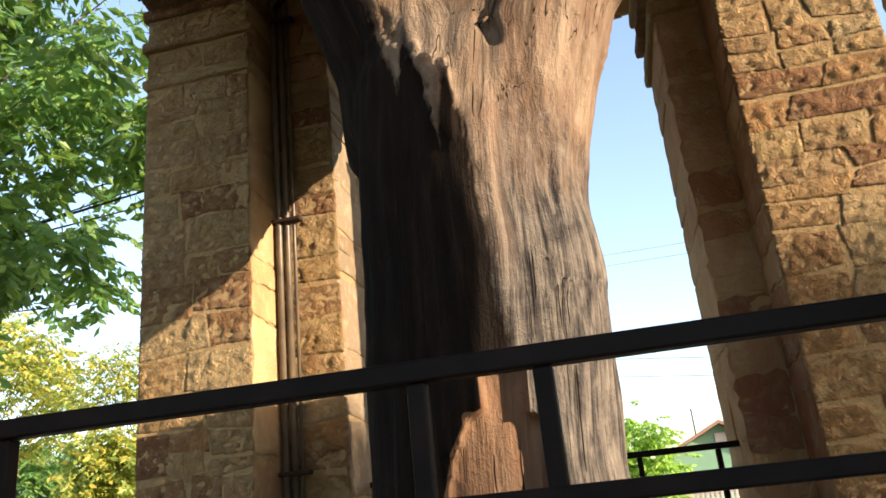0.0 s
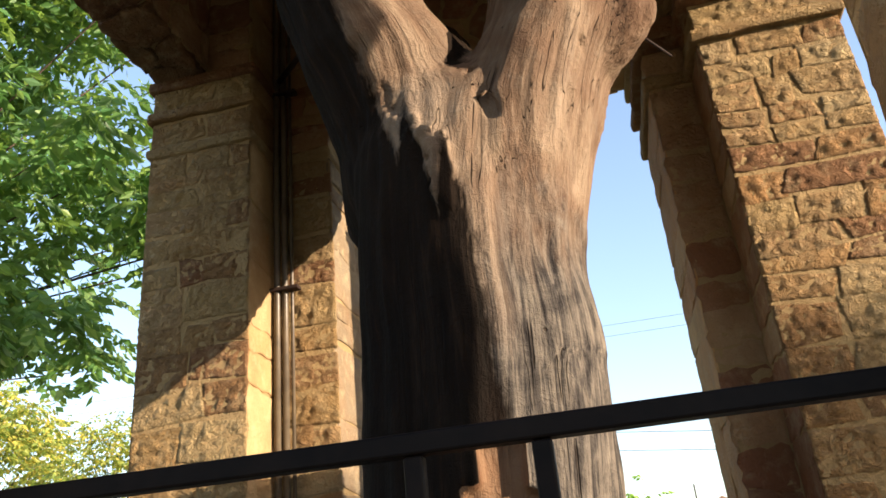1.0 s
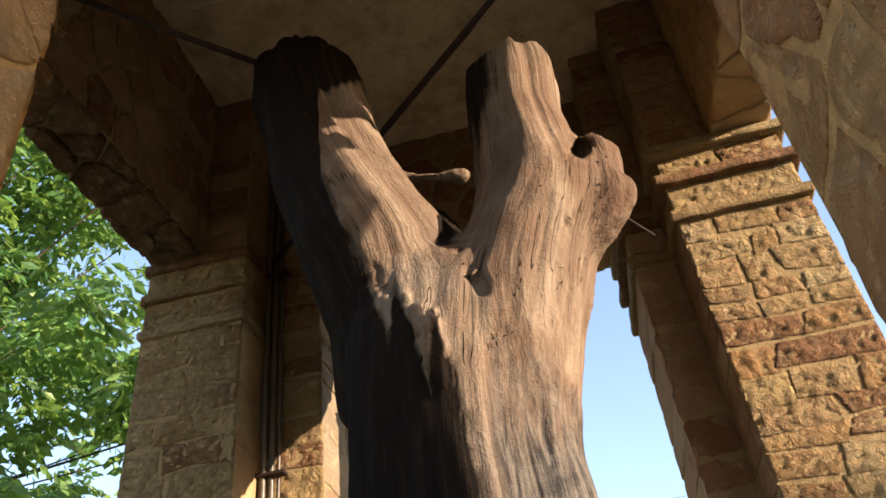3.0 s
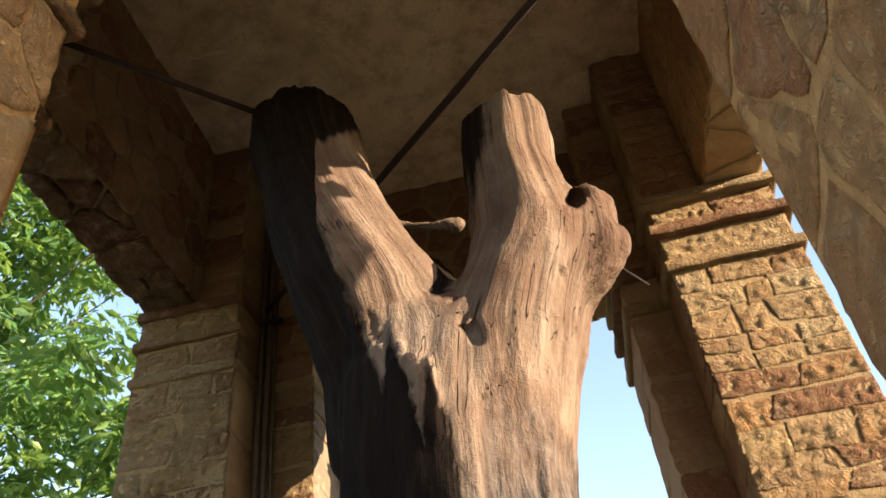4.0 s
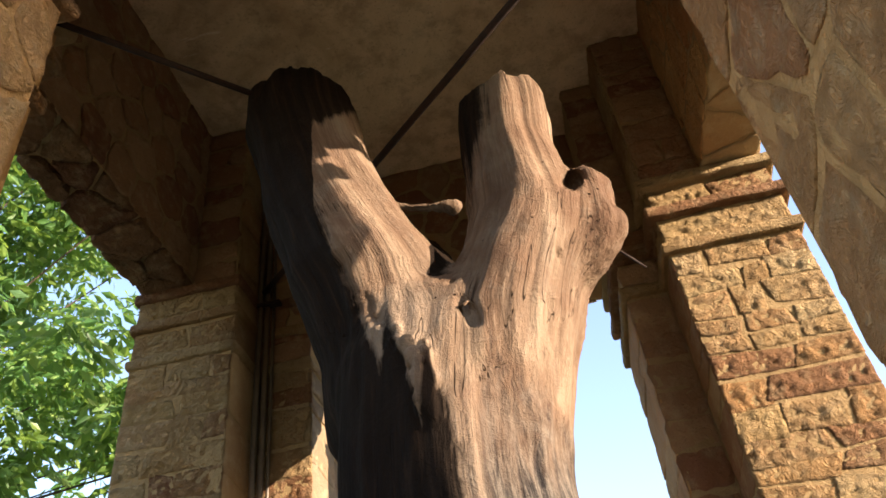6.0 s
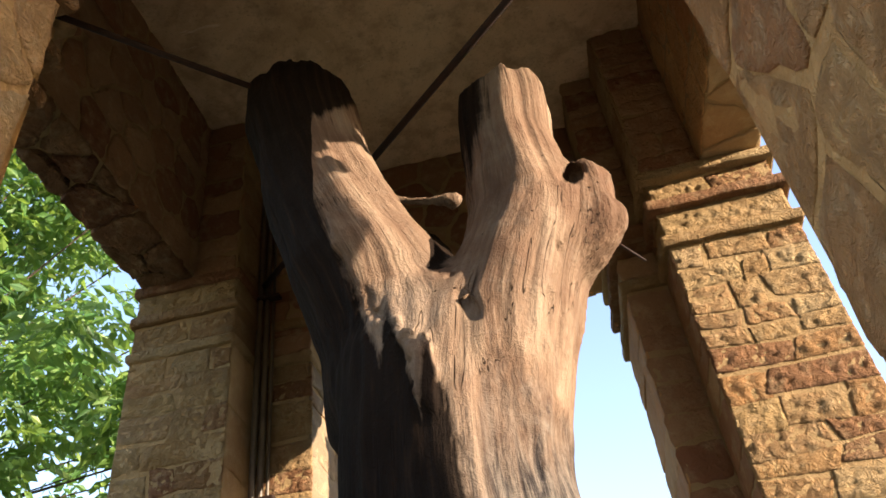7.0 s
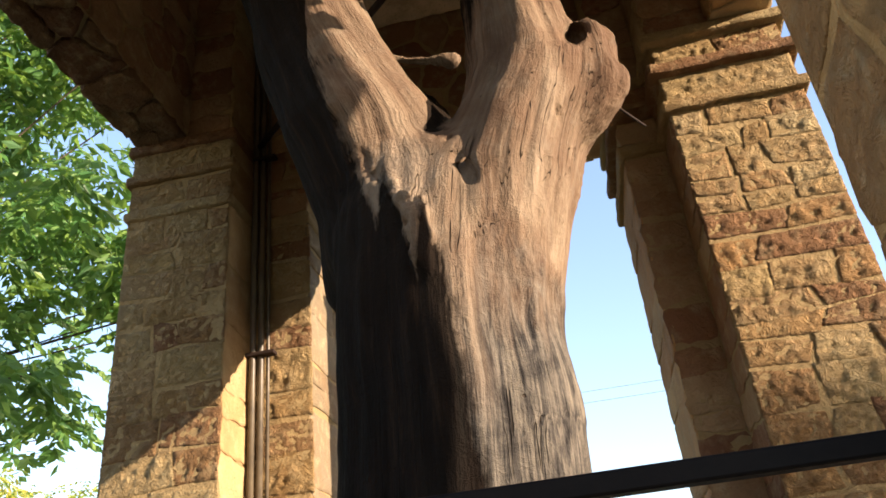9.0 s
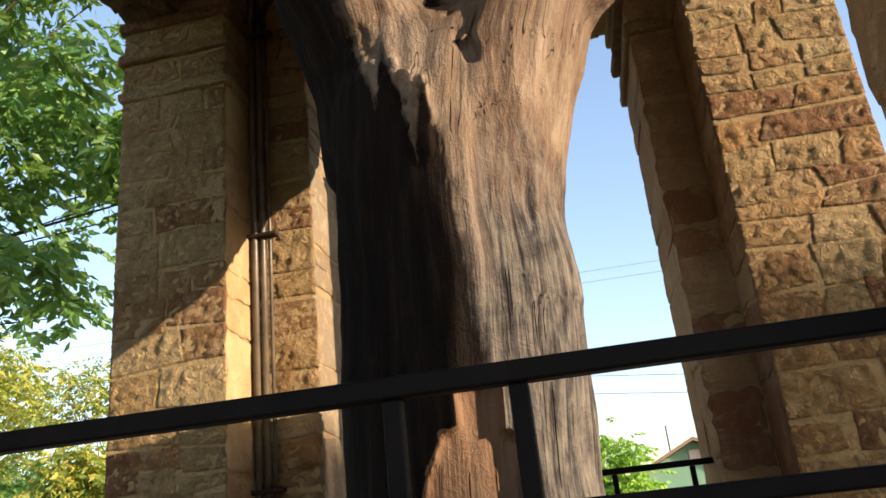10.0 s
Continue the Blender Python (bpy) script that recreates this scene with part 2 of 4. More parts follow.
M_CONCRETE = slab_material()
M_FLOOR = plain_material("platform_concrete", (0.50, 0.40, 0.28), (0.40, 0.32, 0.22), 2.0, 0.9, 0.0, 0.4, 0.01)
M_GRASS = plain_material("dry_grass", (0.30, 0.235, 0.13), (0.22, 0.19, 0.10), 0.4, 0.95, 0.0, 0.6, 0.03)
M_BARK = plain_material("tree_bark", (0.045, 0.034, 0.025), (0.08, 0.06, 0.045), 8, 0.9, 0.0, 0.8, 0.02)
M_HILL = plain_material("hazy_hill", (0.10, 0.16, 0.20), (0.14, 0.20, 0.22), 0.01, 1.0)
M_SIDING = plain_material("green_siding", (0.16, 0.30, 0.20), (0.19, 0.34, 0.23), 0.5, 0.7)
M_ROOF = plain_material("brown_shingle", (0.22, 0.14, 0.10), (0.28, 0.18, 0.13), 2, 0.9)
M_FENCE = plain_material("fence_paint", (0.45, 0.36, 0.32), (0.55, 0.46, 0.40), 2, 0.7)


def leaf_material(name, a, b, c):
    k = Nodes(name, 0.5)
    r = k.n("NewGeometry").outputs["Random Per Island"]
    col = k.ramp(r, [(0.0, a), (0.55, b), (1.0, c)])
    tr = k.n("BsdfTranslucent")
    k.put(k.mix(0.5, col, (0.36, 0.55, 0.07)), tr.inputs[0])
    k.done(col)
    add = k.n("MixShader")
    add.inputs[0].default_value = 0.42
    k.put(k.bsdf.outputs[0], add.inputs[1])
    k.put(tr.outputs[0], add.inputs[2])
    k.put(add.outputs[0], k.t.nodes["Material Output"].inputs[0])
    return k.mat


M_LEAF = leaf_material("green_leaves", (0.03, 0.09, 0.026), (0.065, 0.17, 0.042), (0.18, 0.28, 0.06))
M_LEAF_Y = leaf_material("yellowing_leaves", (0.14, 0.22, 0.045), (0.28, 0.31, 0.06), (0.48, 0.37, 0.06))
M_LEAF_B = leaf_material("bright_leaves", (0.16, 0.34, 0.05), (0.24, 0.44, 0.06), (0.32, 0.48, 0.08))

# ---------------------------------------------------------------- plan of the pavilion
X0, X1 = -3.03, 1.93            # outer faces of the side walls
Y0, Y1 = 0.82, 5.97             # outer faces of the front and back walls
IX0, IX1 = -2.22, 1.035          # inner faces of the corner piers
IY0, IY1 = 1.66, 4.95
OX0, OX1 = -1.78, 0.735          # openings in the front and back walls
OY0, OY1 = 2.10, 4.50           # openings in the side walls
OYE = 1.82                      # the east bay reaches a little further
WALL = 0.44                     # thickness of the walls above the openings
BASE, SPRING, TOP = 0.75, 5.50, 7.25


def ground():
    bm = bmesh.new()
    bmesh.ops.create_grid(bm, x_segments=60, y_segments=60, size=900)
    for v in bm.verts:
        d = v.co.to_2d().length
        v.co.z = -0.004 * max(0.0, d - 20) + 0.3 * noise.noise(v.co * 0.02) * min(1, d / 60)
    return tagged(part("ground", bm, M_GRASS, smooth=True), "dry straw-coloured grass sloping gently away round the pavilion", "ground", kind="structure")


def stone_mesh(poly, proud, rough, seed, rings=((1.0, -0.5), (1.0, 0.6), (0.98, 0.95), (0.74, 1.0), (0.38, 1.0)), step=0.055, wob=0.016):
    """A stone whose face is the 2D polygon: local x, y in the wall's plane and z outward."""
    r = random.Random(seed)
    cx = sum(p[0] for p in poly) / len(poly)
    cy = sum(p[1] for p in poly) / len(poly)
    rim = []
    for i, p in enumerate(poly):
        q = poly[(i + 1) % len(poly)]
        n = max(1, min(6, int(np.hypot(q[0] - p[0], q[1] - p[1]) / step)))
        for j in range(n):
            f = j / n
            s = 0.3 if j == 0 else 1.0
            pull = 0.012 if j == 0 else 0.0
            x, y = p[0] + (q[0] - p[0]) * f, p[1] + (q[1] - p[1]) * f
            dx, dy = cx - x, cy - y
            l = max(1e-4, np.hypot(dx, dy))
            rim.append((x + dx / l * pull + r.uniform(-1, 1) * wob * s, y + dy / l * pull + r.uniform(-1, 1) * wob * s))
    verts, faces = [], []
    n = len(rim)
    tip = (r.uniform(-0.25, 0.25), r.uniform(-0.25, 0.25))
    for k, (f, h) in enumerate(rings):
        for x, y in rim:
            dx, dy = x - cx, y - cy
            l = max(1e-4, np.hypot(dx, dy))
            g = f if f == 1.0 else max(f, 1 - (1 - f) * 1.0)
            z = proud * h
            if k >= 2:
                z += rough * noise.noise(Vector((x * f * 9 + seed * 1.7, y * f * 9, seed * 0.37))) + rough * 0.5 * (tip[0] * dx + tip[1] * dy) / 0.2
            verts.append((cx + dx * g, cy + dy * g, z))
    for k in range(len(rings) - 1):
        for i in range(n):
            j = (i + 1) % n
            faces.append((k * n + i, k * n + j, (k + 1) * n + j, (k + 1) * n + i))
    faces.append(tuple((len(rings) - 1) * n + i for i in range(n)))
    return mesh_from("stone", verts, faces)


def hewn_mesh(quad, proud, seed, step=0.019):
    """A rock-faced stone: a fine grid over the quad, chipped in and out, with its rim let into the joint."""
    a, b, c, d = (Vector((*p, 0)) for p in quad)
    nx = max(4, min(34, round((b - a).length / step)))
    ny = max(4, min(20, round((d - a).length / step)))
    off = Vector((seed * 1.31, seed * 0.71, seed * 0.17))
    tilt = (noise.noise(off * 3.1) * 0.05, noise.noise(off * 5.3) * 0.05)
    mid = (a + b + c + d) / 4
    verts, faces = [], []
    for j in range(ny + 1):
        for i in range(nx + 1):
            u, v = i / nx, j / ny
            p = a.lerp(b, u).lerp(d.lerp(c, u), v)
            edge = min(i, nx - i, j, ny - j)
            q = p + off
            chip = noise.turbulence(q * 10, 4, True) - 0.42
            chip += 0.6 * noise.noise(Vector((q.x * 24, q.y * 32, 3.0)))
            body = min(1.0, 0.25 + edge * 0.3)
            z = proud * (0.6 + 0.4 * body) + body * (0.024 * chip + (p.x - mid.x) * tilt[0] + (p.y - mid.y) * tilt[1])
            if edge < 2:
                w = noise.noise_vector(q * 30) * 0.007
                p = p + Vector((w.x, w.y, 0))
            verts.append((p.x, p.y, z))
    m = nx + 1
    for j in range(ny):
        for i in range(nx):
            k = j * m + i
            faces.append((k, k + 1, k + m + 1, k + m))
    ring = [i for i in range(nx)] + [j * m + nx for j in range(ny)] + [ny * m + i for i in range(nx, 0, -1)] + [j * m for j in range(ny, 0, -1)]
    n = len(verts)
    verts += [(verts[k][0], verts[k][1], -0.02) for k in ring]
    for i in range(len(ring)):
        j = (i + 1) % len(ring)
        faces.append((ring[j], ring[i], n + i, n + j))
    return mesh_from("stone", verts, faces)


def face_matrix(origin, u, n):
    """Plane with local x along u, local y upward (or across), local z along n."""
    u, n = Vector(u), Vector(n)
    v = n.cross(u)
    m = Matrix((u, v, n)).transposed().to_4x4()
    m.translation = Vector(origin)
    return m


def lay_courses(parent, m, width, z0, z1, seed, mat, name="stone", proud=0.016, rough=0.012, lo=0.15, hi=0.33, wide=(0.2, 0.6), over=(0.010, 0.010), joint=0.014, hewn=False):
    """Roughly coursed stones over a face; over: how far they reach past its two edges."""
    r = random.Random(seed)
    z, k = z0, 0
    while z < z1 - 0.05:
        h = r.uniform(lo, hi)
        if z + h > z1 - lo * 0.7:
            h = z1 - z
        x = -over[0]
        end = width + over[1]
        while x < end - 0.02:
            w = r.uniform(*wide)
            if x + w > end - wide[0] * 0.7:
                w = end - x
            pieces = [(x, z, w, h)]
            if h > 0.26 and r.random() < 0.4:
                s = r.uniform(0.4, 0.6)
                pieces = [(x, z, w, h * s), (x, z + h * s, w, h * (1 - s))]
            for px, pz, pw, ph in pieces:
                j = joint / 2
                q = [(px + j, pz + j), (px + pw - j, pz + j), (px + pw - j, pz + ph - j), (px + j, pz + ph - j)]
                q = [(a + r.uniform(-0.04, 0.04) * (0.03 < a < width - 0.03), b + r.uniform(-0.03, 0.03)) for a, b in q]
                p = proud * r.uniform(0.65, 1.2)
                ob = part(name, hewn_mesh(q, p, seed * 1.7 + k) if hewn else stone_mesh(q, p, rough, seed * 1000 + k), mat, smooth=True)
                ob.matrix_world = m
                under_keep(ob, parent)
                k += 1
            x += w
        z += h


def under_keep(ob, parent):
    w = ob.matrix_world.copy()
    ob.parent = parent
    ob.matrix_parent_inverse = Matrix.Identity(4)
    off = Vector((0, 0, 0))
    p = parent
    while p is not None:
        off += p.matrix_basis.translation
        p = p.parent
    ob.matrix_basis = Matrix.Translation(-off) @ w


def clip_poly(poly, px, py, nx, ny):
    """Keeps the side of the line through (px, py) that lies against its normal."""
    out = []
    for i, a in enumerate(poly):
        b = poly[(i + 1) % len(poly)]
        da, db = (a[0] - px) * nx + (a[1] - py) * ny, (b[0] - px) * nx + (b[1] - py) * ny
        if da <= 0:
            out.append(a)
        if da * db < 0:
            f = da / (da - db)
            out.append((a[0] + (b[0] - a[0]) * f, a[1] + (b[1] - a[1]) * f))
    return out


def lay_rubble(parent, m, width, height, seed, mat, cell=0.3, stretch=1.5, name="stone", proud=0.018, rough=0.012, joint=0.03, count=300):
    """Irregular many-sided stones over a face."""
    r = random.Random(seed)
    nx, ny = max(1, round(width / (cell * stretch))), max(1, round(height / cell))
    seeds = []
    for j in range(ny):
        for i in range(nx):
            seeds.append(((i + 0.5 + (0.25 if j % 2 else -0.25) + r.uniform(-0.33, 0.33)) * width / nx, (j + 0.5 + r.uniform(-0.36, 0.36)) * height / ny))
    for k, (x, y) in enumerate(seeds):
        poly = [(0, 0), (width, 0), (width, height), (0, height)]
        for (a, b) in seeds:
            if (a, b) == (x, y) or abs(a - x) > cell * stretch * 3 or abs(b - y) > cell * 3.5:
                continue
            l = np.hypot(a - x, b - y)
            gx, gy = (a - x) / l, (b - y) / l
            poly = clip_poly(poly, (a + x) / 2 - gx * joint / 2, (b + y) / 2 - gy * joint / 2, gx, gy)
            if len(poly) < 3:
                break
        if len(poly) < 3:
            continue
        cx = sum(p[0] for p in poly) / len(poly)
        cy = sum(p[1] for p in poly) / len(poly)
        ob = part(name, stone_mesh(poly, proud * r.uniform(0.5, 1.3), rough, seed * 1000 + k, wob=0.016), mat, smooth=True)
        ob.matrix_world = m
        under_keep(ob, parent)


# ---------------------------------------------------------------- rough structure
ground()


def platform():
    bm = bmesh.new()
    box(bm, (X0 - 0.3, Y0 - 0.15, 0.0), (X1 + 0.3, Y1 + 0.3, BASE), 0.02)
    return tagged(part("floor", bm, M_FLOOR), "raised concrete platform under the stone pavilion", "floor", kind="structure")


platform()


def ceiling():
    bm = bmesh.new()
    box(bm, (X0, Y0, TOP), (X1, Y1, TOP + 0.25))
    return tagged(part("ceiling", bm, M_CONCRETE), "stained grey-brown concrete slab ceiling", "ceiling", kind="structure")


ceiling()


def pier(name, sx, sy, label, mortar):
    """A corner pier of L plan. sx, sy: -1 or 1 for the side of the pavilion."""
    xo, xi, xs = (X0, IX0, OX0) if sx < 0 else (X1, IX1, OX1)
    yo, yi, ys = (Y0, IY0, OY0 if sx < 0 else OYE) if sy < 0 else (Y1, IY1, OY1)
    root = empty(name, ((xo + xi) / 2, (yo + yi) / 2, BASE), label, "stone pier", "corner piers", "structure")
    bm = bmesh.new()

    def block(xa, xb, ya, yb, za, zb):
        box(bm, (min(xa, xb), min(ya, yb), za), (max(xa, xb), max(ya, yb), zb))

    e = 0.003
    block(xo, xi, yo, ys, BASE, SPRING)
    block(xo - sx * e, xs, yo - sy * e, yi, BASE + e, SPRING - e)
    # inner angle of the pier goes on up to the ceiling
    wx, wy = xo - sx * WALL, yo - sy * WALL
    block(wx, xi, wy - 0 * sy, ys, SPRING - e, TOP)
    block(wx, xs, wy, yi, SPRING - 2 * e, TOP - e)
    under_keep(part("masonry", bm, mortar), root)
    return root


P_BL = pier("wall_pier_northwest", -1, 1, "corner pier of coursed rough tan sandstone with moulded capital", M_MORTAR)
P_BR = pier("wall_pier_northeast", 1, 1, "corner pier of coursed rough tan sandstone with moulded capital", M_MORTAR)
P_FL = pier("wall_pier_southwest", -1, -1, "corner pier of flush tan rubble stone beside the railing", M_SMEAR)
P_FR = pier("wall_pier_southeast", 1, -1, "corner pier of flush tan rubble stone beside the railing", M_SMEAR)


def beam(name, lo, hi, label):
    bm = bmesh.new()
    box(bm, lo, hi)
    ob = part(name, bm, M_MORTAR)
    return tagged(ob, label, "wall", kind="structure")


B_W = beam("wall_west", (X0, Y0, SPRING), (X0 + WALL, Y1, TOP), "rubble stone wall over the open bay, in deep shade")
B_E = beam("wall_east", (X1 - WALL, Y0, SPRING), (X1, Y1, TOP), "rubble stone wall over the open bay, in shade")
B_N = beam("wall_north", (X0 + WALL, Y1 - WALL, SPRING), (X1 - WALL, Y1, TOP), "rubble stone wall over the open bay, in deep shade")
B_S = beam("wall_south", (X0 + WALL, Y0, SPRING), (X1 - WALL, Y0 + WALL, TOP), "rubble stone wall over the open bay")


# ---------------------------------------------------------------- the old tree trunk
def loft(rows, X, Y, Z):
    """Signed distance, roughly, to a stack of ellipses: rows of z, left, right, y, depth factor at a plane 3.3 m off."""
    a = np.array(rows, float)
    s = a[:, 3] / 3.3
    z = EYE + (a[:, 0] - EYE) * s
    left, right, yc = a[:, 1] * s, a[:, 2] * s, a[:, 3]
    f = lambda col: np.interp(Z, z, col)
    cx, rx, cy = f((left + right) / 2), np.maximum(f((right - left) / 2), 0.02), f(yc)
    ry = rx * f(a[:, 4])
    q = np.sqrt(((X - cx) / rx) ** 2 + ((Y - cy) / ry) ** 2)
    d = (q - 1) * np.minimum(rx, ry)
    return np.maximum(d, np.maximum(Z - z[-1], z[0] - Z))


def capsule(p, q, r0, r1, X, Y, Z):
    p, q = np.array(p, float), np.array(q, float)
    d = q - p
    t = np.clip(((X - p[0]) * d[0] + (Y - p[1]) * d[1] + (Z - p[2]) * d[2]) / (d @ d), 0, 1)
    return np.sqrt((X - p[0] - t * d[0]) ** 2 + (Y - p[1] - t * d[1]) ** 2 + (Z - p[2] - t * d[2]) ** 2) - (r0 + (r1 - r0) * t)


def smin(a, b, k):
    h = np.clip(0.5 + 0.5 * (b - a) / k, 0, 1)
    return b + (a - b) * h - k * h * (1 - h)


def surface_net(field, origin, cell):
    """Vertices and quads of the zero level of a field on a regular grid."""
    inside = field < 0
    nx, ny, nz = field.shape
    acc = np.zeros((nx - 1, ny - 1, nz - 1, 3))
    cnt = np.zeros((nx - 1, ny - 1, nz - 1))
    corner = [(i, j, k) for i in (0, 1) for j in (0, 1) for k in (0, 1)]
    cut = lambda c: (slice(c[0], nx - 1 + c[0]), slice(c[1], ny - 1 + c[1]), slice(c[2], nz - 1 + c[2]))
    for a in corner:
        for ax in range(3):
            if a[ax] == 1:
                continue
            b = tuple(1 if i == ax else a[i] for i in range(3))
            fa, fb = field[cut(a)], field[cut(b)]
            cross = inside[cut(a)] != inside[cut(b)]
            t = np.where(cross, fa / np.where(cross, fa - fb, 1), 0)
            for i in range(3):
                acc[..., i] += cross * (a[i] + (t if i == ax else 0))
            cnt += cross
    has = cnt > 0
    ids = -np.ones(has.shape, int)
    ids[has] = np.arange(has.sum())
    where = np.argwhere(has)
    verts = (where + acc[has] / cnt[has][:, None]) * cell + origin
    quads = []
    for ax in range(3):
        o1, o2 = [(1, 2), (2, 0), (0, 1)][ax]
        sl0 = [slice(1, -1)] * 3
        sl0[ax] = slice(0, -1)
        sl1 = list(sl0)
        sl1[ax] = slice(1, None)
        a, b = inside[tuple(sl0)], inside[tuple(sl1)]
        base = np.argwhere(a != b)
        flip = a[a != b]
        p = base.copy()
        for i in range(3):
            if i != ax:
                p[:, i] += 1
        d1, d2 = np.eye(3, dtype=int)[o1], np.eye(3, dtype=int)[o2]
        g = lambda q: ids[q[:, 0], q[:, 1], q[:, 2]]
        c = np.stack([g(p - d1 - d2), g(p - d2), g(p), g(p - d1)], 1)
        c[~flip] = c[~flip][:, ::-1]
        quads.append(c)
    q = np.concatenate(quads)
    return verts, q[(q >= 0).all(1)]


TRUNK = [(0.55, -1.18, 0.16, 3.0, 0.95), (1.2, -1.08, 0.05, 3.0, 0.95), (1.68, -1.04, 0.01, 3.0, 0.95), (1.97, -1.03, 0.03, 3.0, 0.95), (2.35, -1.02, 0.05, 3.0, 0.95),
         (2.54, -1.01, 0.06, 3.0, 0.95), (2.75, -1.01, 0.04, 3.0, 0.95), (3.12, -0.99, 0.05, 3.0, 0.95), (3.35, -1.0, 0.10, 3.01, 0.88), (3.5, -1.01, 0.12, 3.02, 0.82),
         (3.65, -0.98, 0.10, 3.03, 0.76), (3.8, -0.92, 0.0, 3.03, 0.76), (3.90, -0.75, -0.14, 3.02, 0.8), (3.95, -0.62, -0.26, 3.02, 0.85)]
LIMB_L = [(2.6, -0.88, -0.65, 3.0, 1.0), (3.0, -0.95, -0.55, 3.03, 0.96), (3.3, -1.0, -0.47, 3.05, 0.94), (3.6, -1.06, -0.42, 3.05, 0.94), (3.99, -1.20, -0.36, 3.02, 0.98), (4.16, -1.27, -0.42, 2.98, 1.02), (4.32, -1.31, -0.50, 2.98, 1.0), (4.75, -1.44, -0.67, 3.0, 0.95), (5.17, -1.53, -0.79, 3.02, 0.9),
          (5.58, -1.64, -0.86, 3.0, 0.92), (5.80, -1.63, -0.89, 2.97, 0.95), (5.90, -1.57, -0.95, 2.95, 0.95)]
LIMB_R = [(2.6, -0.35, -0.12, 3.0, 1.2), (3.0, -0.42, -0.02, 3.0, 1.25), (3.3, -0.47, 0.08, 3.0, 1.35), (3.6, -0.48, 0.22, 3.0, 1.25), (4.0, -0.34, 0.36, 3.0, 1.15), (4.12, -0.29, 0.39, 3.0, 1.1), (4.3, -0.24, 0.42, 3.0, 1.05), (4.87, -0.21, 0.36, 2.99, 0.95), (5.16, -0.19, 0.39, 2.98, 0.92),
          (5.27, -0.18, 0.39, 2.97, 0.92), (5.36, -0.165, 0.37, 2.96, 0.92)]


def loft_axis(rows, z):
    a = np.array(rows, float)
    s = a[:, 3] / 3.3
    zz = EYE + (a[:, 0] - EYE) * s
    f = lambda col: np.interp(z, zz, col)
    return f((a[:, 1] + a[:, 2]) / 2 * s), f(a[:, 3]), f((a[:, 2] - a[:, 1]) / 2 * s)


# where painted shade begins: the lower hem of the torn bark, and the edge of the dark flank below it, on the plane 3.3
# m off
SHADE_HEM = ((-1.60, 7.0), (-1.20, 7.0), (-1.16, 4.89), (-1.05, 4.52), (-0.93, 4.13), (-0.86, 3.87), (-0.83, 3.75), (-0.80, 3.60), (-0.775, 3.84), (-0.745, 3.92), (-0.71, 3.80),
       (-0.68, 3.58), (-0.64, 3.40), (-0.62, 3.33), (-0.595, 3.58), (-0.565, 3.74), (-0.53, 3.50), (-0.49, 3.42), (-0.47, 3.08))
SHADE_FLANK = ((1.2, -0.36), (2.25, -0.40), (2.46, -0.43), (2.68, -0.46), (3.08, -0.47), (3.5, -0.48))
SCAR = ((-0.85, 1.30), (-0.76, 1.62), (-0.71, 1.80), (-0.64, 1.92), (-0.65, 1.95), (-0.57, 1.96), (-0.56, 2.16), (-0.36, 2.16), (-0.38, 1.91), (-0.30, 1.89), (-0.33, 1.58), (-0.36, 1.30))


def shade_side(u, w):
    """Negative where shade is painted over the dark bark: under the torn hem and beyond the edge of the flank."""
    hx, hz = zip(*SHADE_HEM)
    fz, fx = zip(*SHADE_FLANK)
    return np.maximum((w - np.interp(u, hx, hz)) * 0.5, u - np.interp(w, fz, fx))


def in_scar(u, w):
    """Signed distance to the outline of the bare scar, negative inside."""
    u, w = np.broadcast_arrays(u, w)
    best, inside = np.full(u.shape, 9.0, np.float32), np.zeros(u.shape, bool)
    for (ax, az), (bx, bz) in zip(SCAR, SCAR[1:] + SCAR[:1]):
        t = np.clip(((u - ax) * (bx - ax) + (w - az) * (bz - az)) / ((bx - ax) ** 2 + (bz - az) ** 2), 0, 1)
        best = np.minimum(best, np.hypot(u - ax - t * (bx - ax), w - az - t * (bz - az)))
        inside ^= ((az > w) != (bz > w)) & (u < (bx - ax) * (w - az) / (bz - az + 1e-9) + ax)
    return np.where(inside, -best, best)


def at_plane(x, z, y):
    """A point seen at x, z on the plane 3.3 m off, brought to depth y."""
    return (x * y / 3.3, y, EYE + (z - EYE) * y / 3.3)


